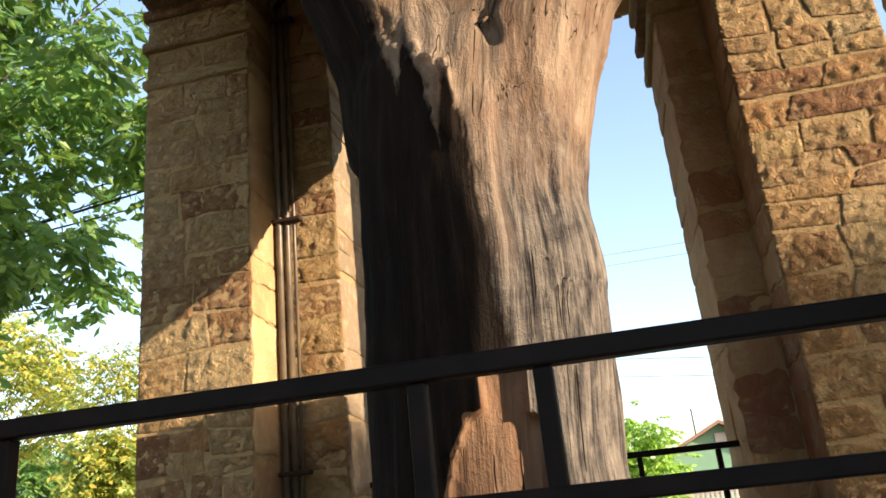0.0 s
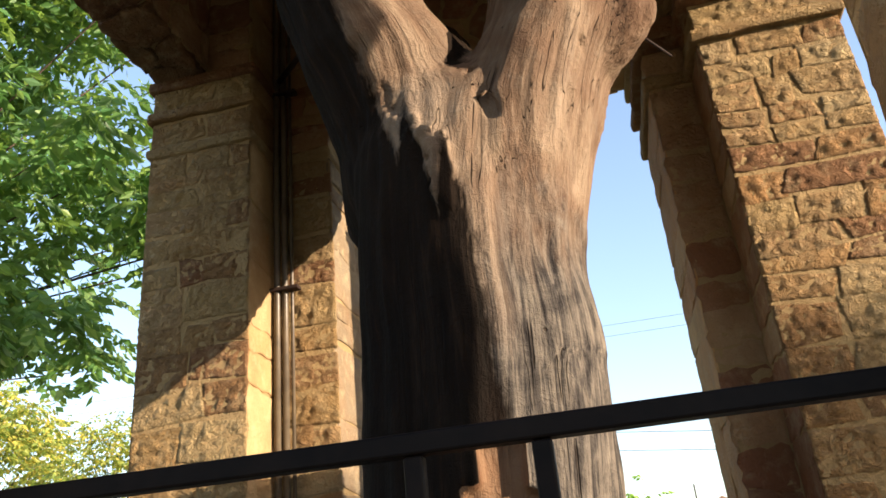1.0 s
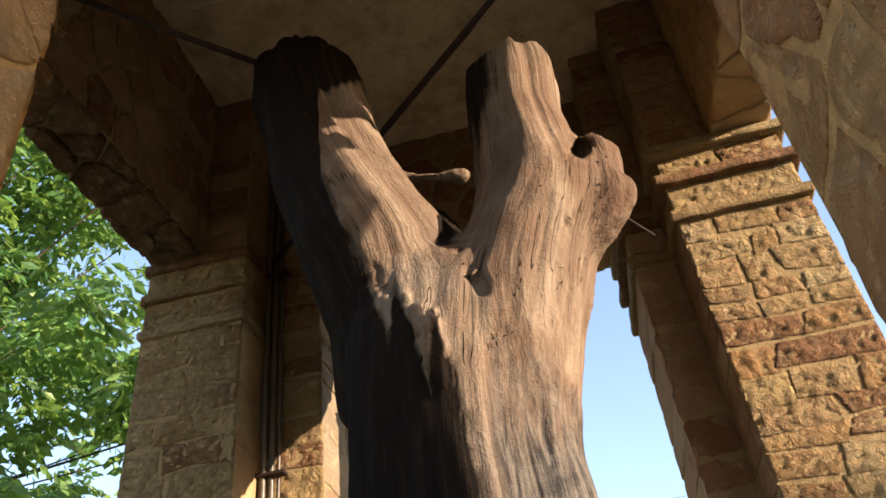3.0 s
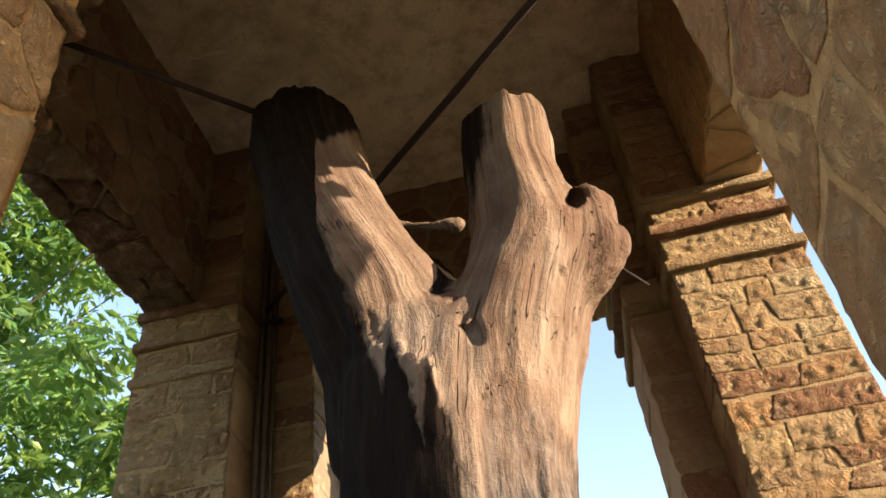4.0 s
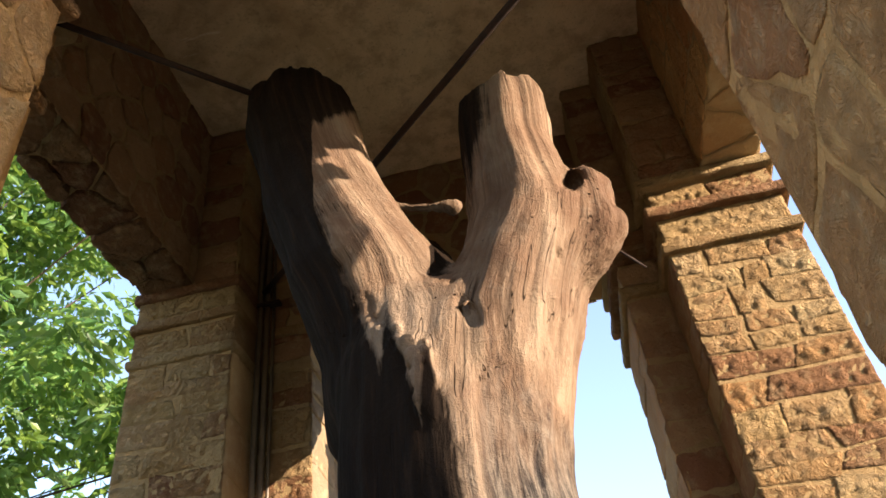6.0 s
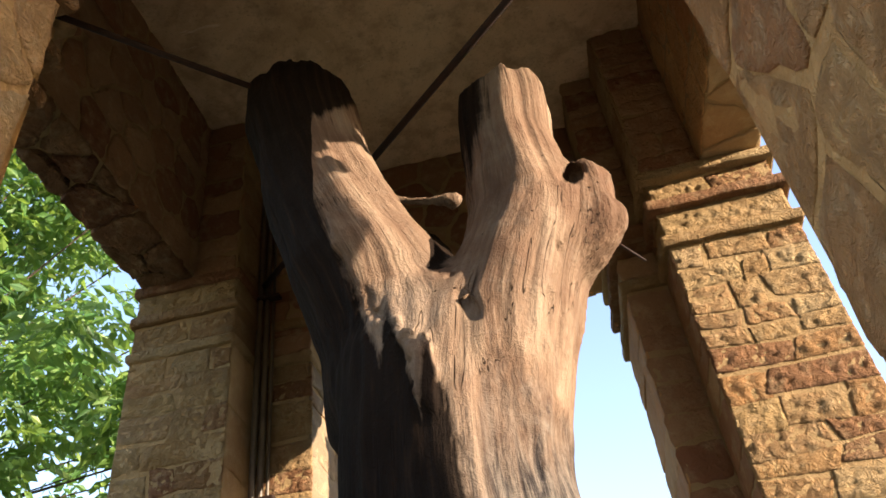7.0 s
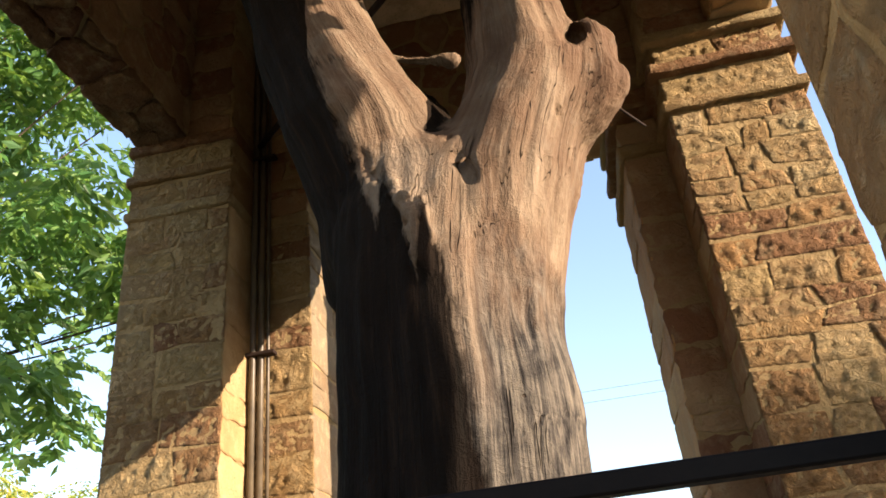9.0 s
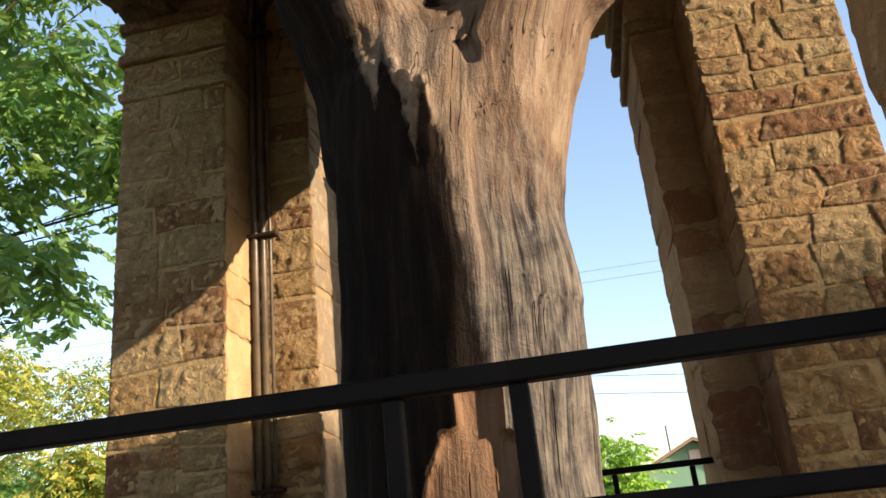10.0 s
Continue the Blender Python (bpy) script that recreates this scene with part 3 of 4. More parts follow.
def old_trunk():
    cell = 0.021
    lo, hi = np.array((-1.75, 2.2, 0.6)), np.array((0.85, 4.95, 6.0))
    ax = [np.arange(lo[i], hi[i], cell, dtype=np.float32) for i in range(3)]
    X, Y, Z = np.meshgrid(*ax, indexing="ij", sparse=True)
    d = loft(TRUNK, X, Y, Z)
    d = smin(d, smin(loft(LIMB_L, X, Y, Z), loft(LIMB_R, X, Y, Z), 0.06), 0.11)
    # broken branch on one flank, with a hollow and a knob
    d = smin(d, capsule(at_plane(0.24, 4.10, 2.98), at_plane(0.435, 4.47, 2.94), 0.205, 0.13, X, Y, Z), 0.07)
    d = smin(d, capsule(at_plane(0.38, 4.22, 2.96), at_plane(0.495, 4.19, 2.92), 0.15, 0.08, X, Y, Z), 0.15)
    d = np.maximum(d, -capsule(at_plane(0.375, 4.60, 2.74), at_plane(0.41, 4.57, 2.90), 0.062, 0.055, X, Y, Z))
    d = np.maximum(d, -capsule(at_plane(0.50, 4.30, 2.84), at_plane(0.52, 4.24, 2.84), 0.022, 0.022, X, Y, Z))
    # limb that leans back, and the stump of a small one in the fork
    d = smin(d, capsule((-0.64, 3.2, 3.28), (-0.95, 4.48, 4.84), 0.38, 0.53, X, Y, Z), 0.10)
    d = smin(d, capsule(at_plane(-0.68, 4.70, 3.50), at_plane(-0.30, 4.57, 3.48), 0.034, 0.04, X, Y, Z), 0.02)
    d = np.maximum(d, -capsule(at_plane(0.475, 4.60, 2.74), at_plane(0.455, 4.20, 2.74), 0.012, 0.016, X, Y, Z))
    # unseen level-topped block behind, added to shade the foot of the northwest pier
    d = smin(d, np.maximum(np.sqrt(np.maximum(np.abs(X + 0.60) - 0.20, 0) ** 2 + np.maximum(np.abs(Y - 3.85) - 0.60, 0) ** 2) - 0.16, Z - 2.61), 0.03)
    # two saw notches in the end of a limb, a split in the end of the other
    for bx, bz, wide in ((-1.29, 6.30, 0.035), (-1.18, 6.36, 0.02)):
        d = np.maximum(d, -capsule(at_plane(bx, bz, 2.55), at_plane(bx, bz + 0.1, 2.9), wide, wide, X, Y, Z))
    d = np.maximum(d, -capsule(at_plane(0.03, 5.72, 2.62), at_plane(0.04, 5.45, 2.66), 0.022, 0.008, X, Y, Z))
    # bark stands proud of the dark flank and of the bare scar
    front = Y < 3.1
    U, V = X * 3.3 / Y, EYE + (Z - EYE) * 3.3 / Y
    d = d - np.where(front, 0.012 * np.clip(shade_side(U, V) / 0.02, 0, 1) * np.clip((V - 2.9) / 0.3, 0, 1) * np.clip((4.6 - V) / 0.4, 0, 1), 0).astype(np.float32)
    d = d + np.where(front, 0.06 * np.clip(-in_scar(U, V) / 0.02, 0, 1), 0).astype(np.float32)
    # rough burls and torn bark on the front
    def skin(bx, bz):
        """The front skin of the trunk in the direction of a point on the plane 3.3 m off."""
        for y in np.arange(2.25, 3.2, 0.01):
            p = at_plane(bx, bz, y)
            i = np.clip(((np.array(p) - lo) / cell).round().astype(int), 0, np.array(d.shape) - 1)
            if d[tuple(i)] < 0:
                return Vector(p)
        return Vector(at_plane(bx, bz, 2.6))

    r = random.Random(3)
    blobs = [(-0.62, 3.62, 0.045), (-0.67, 3.70, 0.034), (-0.585, 3.60, 0.036), (-0.62, 3.49, 0.034), (-0.625, 3.40, 0.022), (-0.565, 3.70, 0.024), (-0.70, 3.82, 0.026), (-0.80, 3.82, 0.026), (-0.47, 3.15, 0.012), (-0.50, 3.15, 0.010)]
    for i in range(26):
        f = r.random()
        blobs.append((-1.02 + 0.46 * f + r.uniform(-0.05, 0.05), 4.22 - 0.72 * f + r.uniform(-0.08, 0.08), r.uniform(0.010, 0.022)))
    for bx, bz, rad in blobs:
        p = skin(bx, bz)
        long = r.uniform(1.5, 6.0) * rad
        d = smin(d, capsule(p, p + Vector((0.25 * long, 0.02, -long)), rad, rad * 0.5, X, Y, Z), 0.015)
    for i in range(9):
        f = r.random()
        p = skin(-0.98 + 0.46 * f + r.uniform(-0.04, 0.06), 4.15 - 0.66 * f + r.uniform(-0.06, 0.06))
        d = np.maximum(d, -capsule(p, p + Vector((0.035, 0.0, -r.uniform(0.08, 0.2))), r.uniform(0.010, 0.018), 0.006, X, Y, Z))
    for bx, bz in ((-0.37, 4.04), (-0.35, 3.95), (-0.31, 3.86), (0.27, 4.12), (0.22, 4.08)):
        p = skin(bx, bz)
        d = np.maximum(d, -capsule(p, p + Vector((0.02, 0.02, -0.09)), 0.022, 0.012, X, Y, Z))
    v, q = surface_net(d, lo, cell)
    me = mesh_from("trunk", v.tolist(), q.tolist())
    nrm = np.empty(len(v) * 3)
    me.vertices.foreach_get("normal", nrm)
    nrm = nrm.reshape(-1, 3)
    # grain coordinates: along the limb that a point belongs to, spread over its girth
    gx, gy, wsum = np.zeros(len(v)), np.zeros(len(v)), np.zeros(len(v))
    near = []
    for rows, shift in ((TRUNK, 0.0), (LIMB_L, -0.28), (LIMB_R, 0.28)):
        cx, cy, r = loft_axis(rows, v[:, 2])
        raw = loft(rows, v[:, 0], v[:, 1], v[:, 2])
        near.append(raw)
        w = np.exp(-np.maximum(raw, 0) / 0.05) + 1e-6
        side = (v[:, 0] - cx) / np.maximum(r, 0.1)
        gx += w * (side * 0.45 + shift)
        gy += w * (v[:, 1] - cy) / np.maximum(r, 0.1) * 0.45
        wsum += w
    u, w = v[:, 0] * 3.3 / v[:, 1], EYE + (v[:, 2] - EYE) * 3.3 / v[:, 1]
    flank = shade_side(u, w)
    # shade is also painted, over dark wood, on one limb's sawn end and along one side of the other
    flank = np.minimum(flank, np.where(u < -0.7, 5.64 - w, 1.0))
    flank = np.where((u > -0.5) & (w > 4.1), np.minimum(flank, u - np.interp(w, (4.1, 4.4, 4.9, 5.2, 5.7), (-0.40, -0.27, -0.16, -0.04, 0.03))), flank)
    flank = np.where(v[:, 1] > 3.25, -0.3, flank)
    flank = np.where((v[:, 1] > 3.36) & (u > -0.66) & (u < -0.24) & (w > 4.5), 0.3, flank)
    scar = np.clip(0.5 - (in_scar(u, w) - 0.008) / 0.04, 0, 1) * (v[:, 1] < 3.1)
    grain = np.stack([gx / wsum, gy / wsum, v[:, 2]], 1)
    out = np.empty_like(v)
    for i, (p, n, c) in enumerate(zip(v, nrm, grain)):
        a = noise.noise(Vector((c[0] * 6, c[1] * 6, c[2] * 0.7)))
        b = noise.noise(Vector((c[0] * 20, c[1] * 20, c[2] * 1.3 + 9)))
        e = noise.noise(Vector((p[0] * 2.4 + 5, p[1] * 2.4, p[2] * 1.7)))
        f = noise.noise(Vector((p[0] * 9, p[1] * 9, p[2] * 6)))
        torn = 0.028 * max(0.0, 1 - abs(flank[i]) / 0.07) * (3.2 < w[i] < 4.7) * noise.noise(Vector((p[0] * 17, p[1] * 17, p[2] * 9)))
        out[i] = p + n * (torn + 0.032 * a + 0.012 * b + 0.022 * e + 0.006 * f)
    me.vertices.foreach_set("co", out.ravel())
    me.update()
    me.vertices.foreach_get("normal", (flat := np.empty(len(v) * 3)))
    flat = flat.reshape(-1, 3)
    # the trunk and its limbs are parts with one continuous surface
    rear = capsule((-0.64, 3.2, 3.28), (-0.95, 4.48, 4.84), 0.38, 0.53, v[:, 0], v[:, 1], v[:, 2])
    near.append(rear + 0.02)
    near[0] = np.where(v[:, 2] < 3.45, -9.0, near[0] + 0.35)
    owner = np.argmin(np.stack(near), 0)[q].min(1)
    root = empty("old_tree_trunk", (-0.47, 3.0, BASE), "huge dead weathered tree trunk with sawn-off forked limbs", "tree trunk")
    names = (("trunk", ""), ("limb", "sawn-off limb with dark wood and shade painted into its end"), ("limb", "sawn-off limb with a broken side branch"), ("limb", "dark limb leaning back"))
    for k, (name, label) in enumerate(names):
        f = q[owner == k]
        used = np.unique(f)
        back = np.zeros(len(v), int)
        back[used] = np.arange(len(used))
        piece = mesh_from(name, out[used].tolist(), back[f].tolist())
        piece.attributes.new("grain", "FLOAT_VECTOR", "POINT").data.foreach_set("vector", grain[used].ravel())
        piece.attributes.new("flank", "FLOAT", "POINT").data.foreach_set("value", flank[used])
        piece.attributes.new("scar", "FLOAT", "POINT").data.foreach_set("value", scar[used])
        piece.polygons.foreach_set("use_smooth", [True] * len(piece.polygons))
        piece.normals_split_custom_set_from_vertices(flat[used].tolist())
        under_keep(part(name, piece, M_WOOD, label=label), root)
    bpy.data.meshes.remove(me)
    return root


old_trunk()


def iron_pin():
    bm = bmesh.new()
    tube(bm, at_plane(0.46, 4.10, 2.96), at_plane(0.63, 3.87, 3.05), 0.007, 0.005, 8)
    return tagged(part("iron_pin", bm, M_ROD, smooth=True), "thin pale iron pin sticking out of the dead trunk", "pin")


iron_pin()


# ---------------------------------------------------------------- railings
def railing(name, y, xa, xb, posts, label):
    root = empty(name, ((xa + xb) / 2, y, BASE), label, "railing", "railings round the platform")
    top, mid, foot = 1.80, 1.56, 0.86
    def bar(nm, a, b, w=0.02):
        bm = bmesh.new()
        box(bm, a, b, 0.005)
        under_keep(part(nm, bm, M_IRON), root)
    bar("top_rail", (xa, y - 0.022, top - 0.02), (xb, y + 0.022, top + 0.02))
    bar("middle_rail", (xa, y - 0.018, mid - 0.017), (xb, y + 0.018, mid + 0.017))
    bar("bottom_rail", (xa, y - 0.018, foot - 0.017), (xb, y + 0.018, foot + 0.017))
    for x in posts:
        bar("post", (x - 0.018, y - 0.016, BASE), (x + 0.018, y + 0.016, top - 0.021))
    return root


railing("iron_railing", 1.36, OX0, OX1, (-1.72, -1.21, -0.345, -0.115, 0.71), "black painted square-tube iron railing between stone piers")
railing("iron_railing", 5.40, OX0, OX1, (-1.72, -1.1, -0.5, 0.09, 0.59), "black painted square-tube iron railing across the far bay")


def tie_rod(a, b, r):
    bm = bmesh.new()
    tube(bm, a, b, r, n=12)
    return tagged(part("tie_rod", bm, M_ROD, smooth=True), "rusty iron tie rod crossing diagonally under the ceiling", "tie rod", "tie rods under the ceiling")


tie_rod((IX0 - 0.04, IY0 + 0.20, 5.32), (-1.08, 3.0, 5.34), 0.019)
tie_rod((IX1 - 0.02, IY0 + 0.02, 5.02), (IX0 + 0.02, IY1 - 0.02, 5.55), 0.024)


def conduit():
    x, y = IX0 + 0.075, IY1 - 0.075
    root = empty("conduit_pipe", (x, y, BASE), "painted metal conduit pipes in a stone inner corner", "pipe")
    for dx, dy, r in ((-0.025, -0.005, 0.024), (0.03, 0.012, 0.024), (0.078, 0.03, 0.013)):
        bm = bmesh.new()
        tube(bm, (x + dx, y + dy, BASE), (x + dx, y + dy, TOP), r, n=14)
        under_keep(part("pipe", bm, M_PIPE, smooth=True), root)
    for z in (1.9, 3.68, 5.4):
        bm = bmesh.new()
        box(bm, (x - 0.07, y - 0.045, z - 0.014), (x + 0.15, y + 0.03, z + 0.014), 0.006)
        under_keep(part("clamp", bm, M_ROD), root)
    return root


conduit()


# ---------------------------------------------------------------- trees and distance
def leaf_mesh(sprays, seed, size, count, droop=0.7, spread=0.32, stalks=6):
    """Many small folded leaves hanging in sprays round the given points."""
    r = np.random.RandomState(seed)
    verts, faces = [], []
    for cx, cy, cz in sprays:
        for _ in range(stalks):
            az = r.uniform(0, 6.283)
            d = np.array((np.cos(az), np.sin(az), r.uniform(-droop, 0.35)))
            d /= np.linalg.norm(d)
            base = np.array((cx, cy, cz)) + r.normal(0, spread * 0.45, 3)
            side = np.cross(d, (0, 0, 1.0))
            side /= np.linalg.norm(side) + 1e-6
            for j in range(count):
                t = (j // 2 + 1) / (count / 2 + 0.5)
                sgn = 1 if j % 2 else -1
                p = base + d * t * spread * 1.3 + np.array((0, 0, -0.25 * t * t * spread))
                l = size * r.uniform(0.7, 1.2)
                dr = d * 0.6 + side * sgn * 0.75 + np.array((0, 0, -r.uniform(0.1, 0.9)))
                dr /= np.linalg.norm(dr)
                w = np.cross(dr, r.normal(0, 1, 3))
                w *= l * 0.23 / (np.linalg.norm(w) + 1e-6)
                up = np.cross(w, dr)
                up *= 0.25
                i = len(verts)
                m = p + dr * l * 0.45
                verts += [tuple(p), tuple(m + w + up), tuple(p + dr * l), tuple(m - w + up), tuple(m)]
                faces += [(i, i + 4, i + 1), (i + 1, i + 4, i + 2), (i + 2, i + 4, i + 3), (i + 3, i + 4, i)]
    return mesh_from("crown", verts, faces)


def limb_mesh(paths):
    bm = bmesh.new()
    for pts, r0, r1 in paths:
        n = len(pts) - 1
        for i in range(n):
            a, b = r0 + (r1 - r0) * i / n, r0 + (r1 - r0) * (i + 1) / n
            tube(bm, pts[i], pts[i + 1], a, b, 8 if r0 > 0.05 else 5, False)
    return bm


def tree(name, foot, centre, radii, sprays, leaf, mat, label, seed, count=9, stalks=6, spread=0.32, trunk_r=0.2, gap=0.0, twigs=30):
    r = random.Random(seed)
    root = empty(name, foot, label, "tree")
    pts = []
    while len(pts) < sprays:
        p = Vector((r.uniform(-1, 1), r.uniform(-1, 1), r.uniform(-1, 1)))
        if p.length > 1 or p.length < 0.25:
            continue
        w = Vector((centre[0] + p.x * radii[0], centre[1] + p.y * radii[1], centre[2] + p.z * radii[2]))
        if noise.noise(w * (0.8 / spread * 0.32) + Vector((seed, 0, 0))) < gap:
            continue
        pts.append(w)
    f, c = Vector(foot), Vector(centre)
    fork = f.lerp(c, 0.5)
    fork.x, fork.y = f.x + (c.x - f.x) * 0.25, f.y + (c.y - f.y) * 0.25
    paths = [([f, f.lerp(fork, 0.5) + Vector((0.08, 0.05, 0)), fork], trunk_r, trunk_r * 0.7)]
    for i in range(twigs):
        e = pts[r.randrange(len(pts))]
        mid = fork.lerp(e, 0.5) + Vector((r.uniform(-0.3, 0.3), r.uniform(-0.3, 0.3), 0.35))
        paths.append(([fork, fork.lerp(mid, 0.5) + Vector((0, 0, 0.1)), mid, e], trunk_r * (0.26 if i < 6 else 0.11), trunk_r * 0.03))
    under_keep(part("trunk", limb_mesh(paths), M_BARK, smooth=True), root)
    crown = leaf_mesh([tuple(p) for p in pts], seed, leaf, count, 0.7, spread, stalks)
    under_keep(part("crown", crown, mat), root)
    return root


tree("shade_tree", (-13.5, 7.0, -0.2), (-8.4, 8.0, 8.1), (3.8, 3.6, 4.1), 470, 0.23, M_LEAF, "tall shade tree with drooping compound green leaves", 5, 9, 6, 0.42, 0.32, 0.11, 60)
# out of view, added to keep the low sun off the southwest pier
tree("sun_blocker_tree", (10.0, -4.8, -0.1), (9.8, -4.5, 7.2), (2.6, 2.7, 3.2), 330, 0.5, M_LEAF, "unseen broad dark green tree added to block the low sun", 37, 9, 5, 0.6, 0.3, -0.4, 14)
# an unseen far row of trees, added between the low sun and the foot of the pavilion
for k, (tx, ty, top) in enumerate(((43.5, -7.0, 11.2), (45.0, -13.0, 11.6), (41.5, -19.0, 11.0), (45.5, -1.5, 10.6))):
    tree("far_tree", (tx, ty, -0.2), (tx, ty, top - 5.1), (4.2, 4.2, 4.6), 420, 1.0, M_LEAF, "unseen dense tall green tree added in a far row to block the sun", 50 + k, 9, 4, 1.2, 0.4, -1.0, 8)
tree("yellow_tree", (-22.0, 24.0, -0.3), (-21.8, 23.0, 7.3), (3.4, 3.0, 3.0), 330, 0.24, M_LEAF_Y, "yellowing autumn tree with airy foliage", 8, 9, 5, 0.55, 0.22, -0.05, 30)
tree("yellow_tree", (-15.2, 23.0, -0.3), (-15.0, 22.0, 5.6), (1.6, 2.2, 2.3), 75, 0.18, M_LEAF_Y, "slender yellowing tree with thin open crown", 9, 9, 5, 0.5, 0.15, 0.0, 24)
tree("garden_bush", (-11.8, 16.5, -0.2), (-11.6, 16.5, 2.5), (1.0, 1.4, 1.8), 190, 0.2, M_LEAF_Y, "bushy yellow-green shrub behind the stone pier", 12, 9, 5, 0.4, 0.1, -0.1, 16)
tree("green_tree", (-26.8, 30.5, -0.3), (-26.2, 31.0, 3.4), (4.6, 4.0, 3.2), 420, 0.34, M_LEAF, "rounded dark green garden tree", 13, 9, 5, 0.7, 0.2, -0.2, 16)
tree("young_tree", (0.3, 20.0, -0.2), (0.25, 20.0, 2.25), (0.95, 0.9, 1.15), 110, 0.17, M_LEAF_B, "small bright green garden tree beyond the far railing", 14, 9, 5, 0.34, 0.08, -0.2, 16)
tree("young_tree", (0.6, 17.0, -0.2), (0.5, 17.0, 1.15), (0.8, 0.8, 0.5), 60, 0.15, M_LEAF_B, "low bright green garden tree beyond the far railing", 15, 9, 5, 0.3, 0.06, -0.2, 10)


def hill():
    bm = bmesh.new()
    n = 90
    rows = []
    for k, (d, f) in enumerate(((420, 0.0), (520, 0.75), (640, 1.0), (760, 0.2))):
        row = []
        for i in range(n + 1):
            a = radians(-80 + 110 * i / n)
            h = 62 * np.exp(-((i / n * 110 - 80 + 42) / 17) ** 2) + 4 + 5 * noise.noise(Vector((i * 0.13, k, 0)))
            row.append(bm.verts.new((d * np.sin(a), d * np.cos(a), -6 + h * f)))
        rows.append(row)
    for a, b in zip(rows, rows[1:]):
        for i in range(n):
            bm.faces.new((a[i], a[i + 1], b[i + 1], b[i]))
    return tagged(part("backdrop_hill", bm, M_HILL, smooth=True), "hazy blue-green wooded hill in the distance", "hill", kind="structure")


hill()


def house():
    """Low gabled house seen end on."""
    x0, x1, y0, y1 = 0.6, 7.2, 34.0, 42.0
    eave, ridge = 2.35, 3.95
    root = empty("green_house", ((x0 + x1) / 2, y0, 0), "low green house with a brown shingled gable roof", "house")
    bm = bmesh.new()
    v = [(x0, y0, -0.4), (x1, y0, -0.4), (x1, y0, eave), ((x0 + x1) / 2, y0, ridge), (x0, y0, eave)]
    f = [bm.verts.new(p) for p in v]
    b = [bm.verts.new((p[0], y1, p[2])) for p in v]
    bm.faces.new(f)
    bm.faces.new(b[::-1])
    for i in range(5):
        bm.faces.new((f[i], f[(i + 1) % 5], b[(i + 1) % 5], b[i]))
    bmesh.ops.recalc_face_normals(bm, faces=bm.faces)
    wall = part("wall", bm, M_SIDING)
    under_keep(wall, root)
    for z in np.arange(0.1, 2.3, 0.22):
        bm = bmesh.new()
        box(bm, (x0 - 0.02, y0 - 0.035, z), (x1 + 0.02, y0 - 0.002, z + 0.2))
        under_keep(part("siding_board", bm, M_SIDING), wall)
    mx = (x0 + x1) / 2
    for sgn in (-1, 1):
        bm = bmesh.new()
        w = (x1 - x0) / 2 + 0.5
        drop = w * (ridge - eave) / ((x1 - x0) / 2)
        pts = [(mx, ridge + 0.02), (mx + sgn * w, ridge + 0.02 - drop), (mx + sgn * w, ridge + 0.16 - drop), (mx, ridge + 0.16)]
        fa = [bm.verts.new((p[0], y0 - 0.5, p[1])) for p in pts]
        ba = [bm.verts.new((p[0], y1 + 0.4, p[1])) for p in pts]
        bm.faces.new(fa)
        bm.faces.new(ba[::-1])
        for i in range(4):
            bm.faces.new((fa[i], fa[(i + 1) % 4], ba[(i + 1) % 4], ba[i]))
        bmesh.ops.recalc_face_normals(bm, faces=bm.faces)
        under_keep(part("roof_slope", bm, M_ROOF), root)
    bm = bmesh.new()
    box(bm, (mx - 0.22, y0 - 0.08, 3.2), (mx + 0.22, y0 - 0.003, 3.62), 0.02)
    under_keep(part("gable_vent", bm, M_FENCE, label="pale louvred gable vent"), root)
    bm = bmesh.new()
    tube(bm, (mx - 0.75, y0 + 2, 3.6), (mx - 0.75, y0 + 2, 4.9), 0.03, 0.03, 8)
    under_keep(part("vent_pipe", bm, M_ROD), root)
    return root


house()


def picket_fence():
    root = empty("picket_fence", (3.0, 27.0, -0.2), "pale picket fence in front of a green house", "fence")
    y = 27.0
    for z in (0.5, 1.35):
        bm = bmesh.new()
        box(bm, (-1.0, y + 0.02, z - 0.04), (6.5, y + 0.05, z + 0.04))
        under_keep(part("fence_rail", bm, M_FENCE), root)
    bm = bmesh.new()
    box(bm, (-0.035, -0.012, -0.9), (0.035, 0.012, 0.9), 0.004)
    me = bpy.data.meshes.new("picket")
    bm.to_mesh(me)
    bm.free()
    for i in range(50):
        ob = part("picket", me, M_FENCE)
        ob.matrix_world = Matrix.Translation((-0.95 + i * 0.15, y, 0.75 + rnd.uniform(-0.015, 0.015)))
        under_keep(ob, root)
    return root


picket_fence()


def cable(a, b, sag, r=0.012):
    n = 24
    bm = bmesh.new()
    pts = [Vector(a).lerp(Vector(b), i / n) - Vector((0, 0, sag * 4 * (i / n) * (1 - i / n))) for i in range(n + 1)]
    for p, q in zip(pts, pts[1:]):
        tube(bm, p, q, r, r, 5, False)
    return tagged(part("overhead_cable", bm, M_IRON), "thin black overhead cable against the sky", "cable", "overhead cables")


for dz in (0.0, -0.75):
    cable((-60, 33, 14.3 + dz), (25, 33, 4.2 + dz), 0.15)
    cable((-60, 30, 11.9 + dz * 0.6), (40, 30, 11.0 + dz * 0.6), 0.7, 0.006)


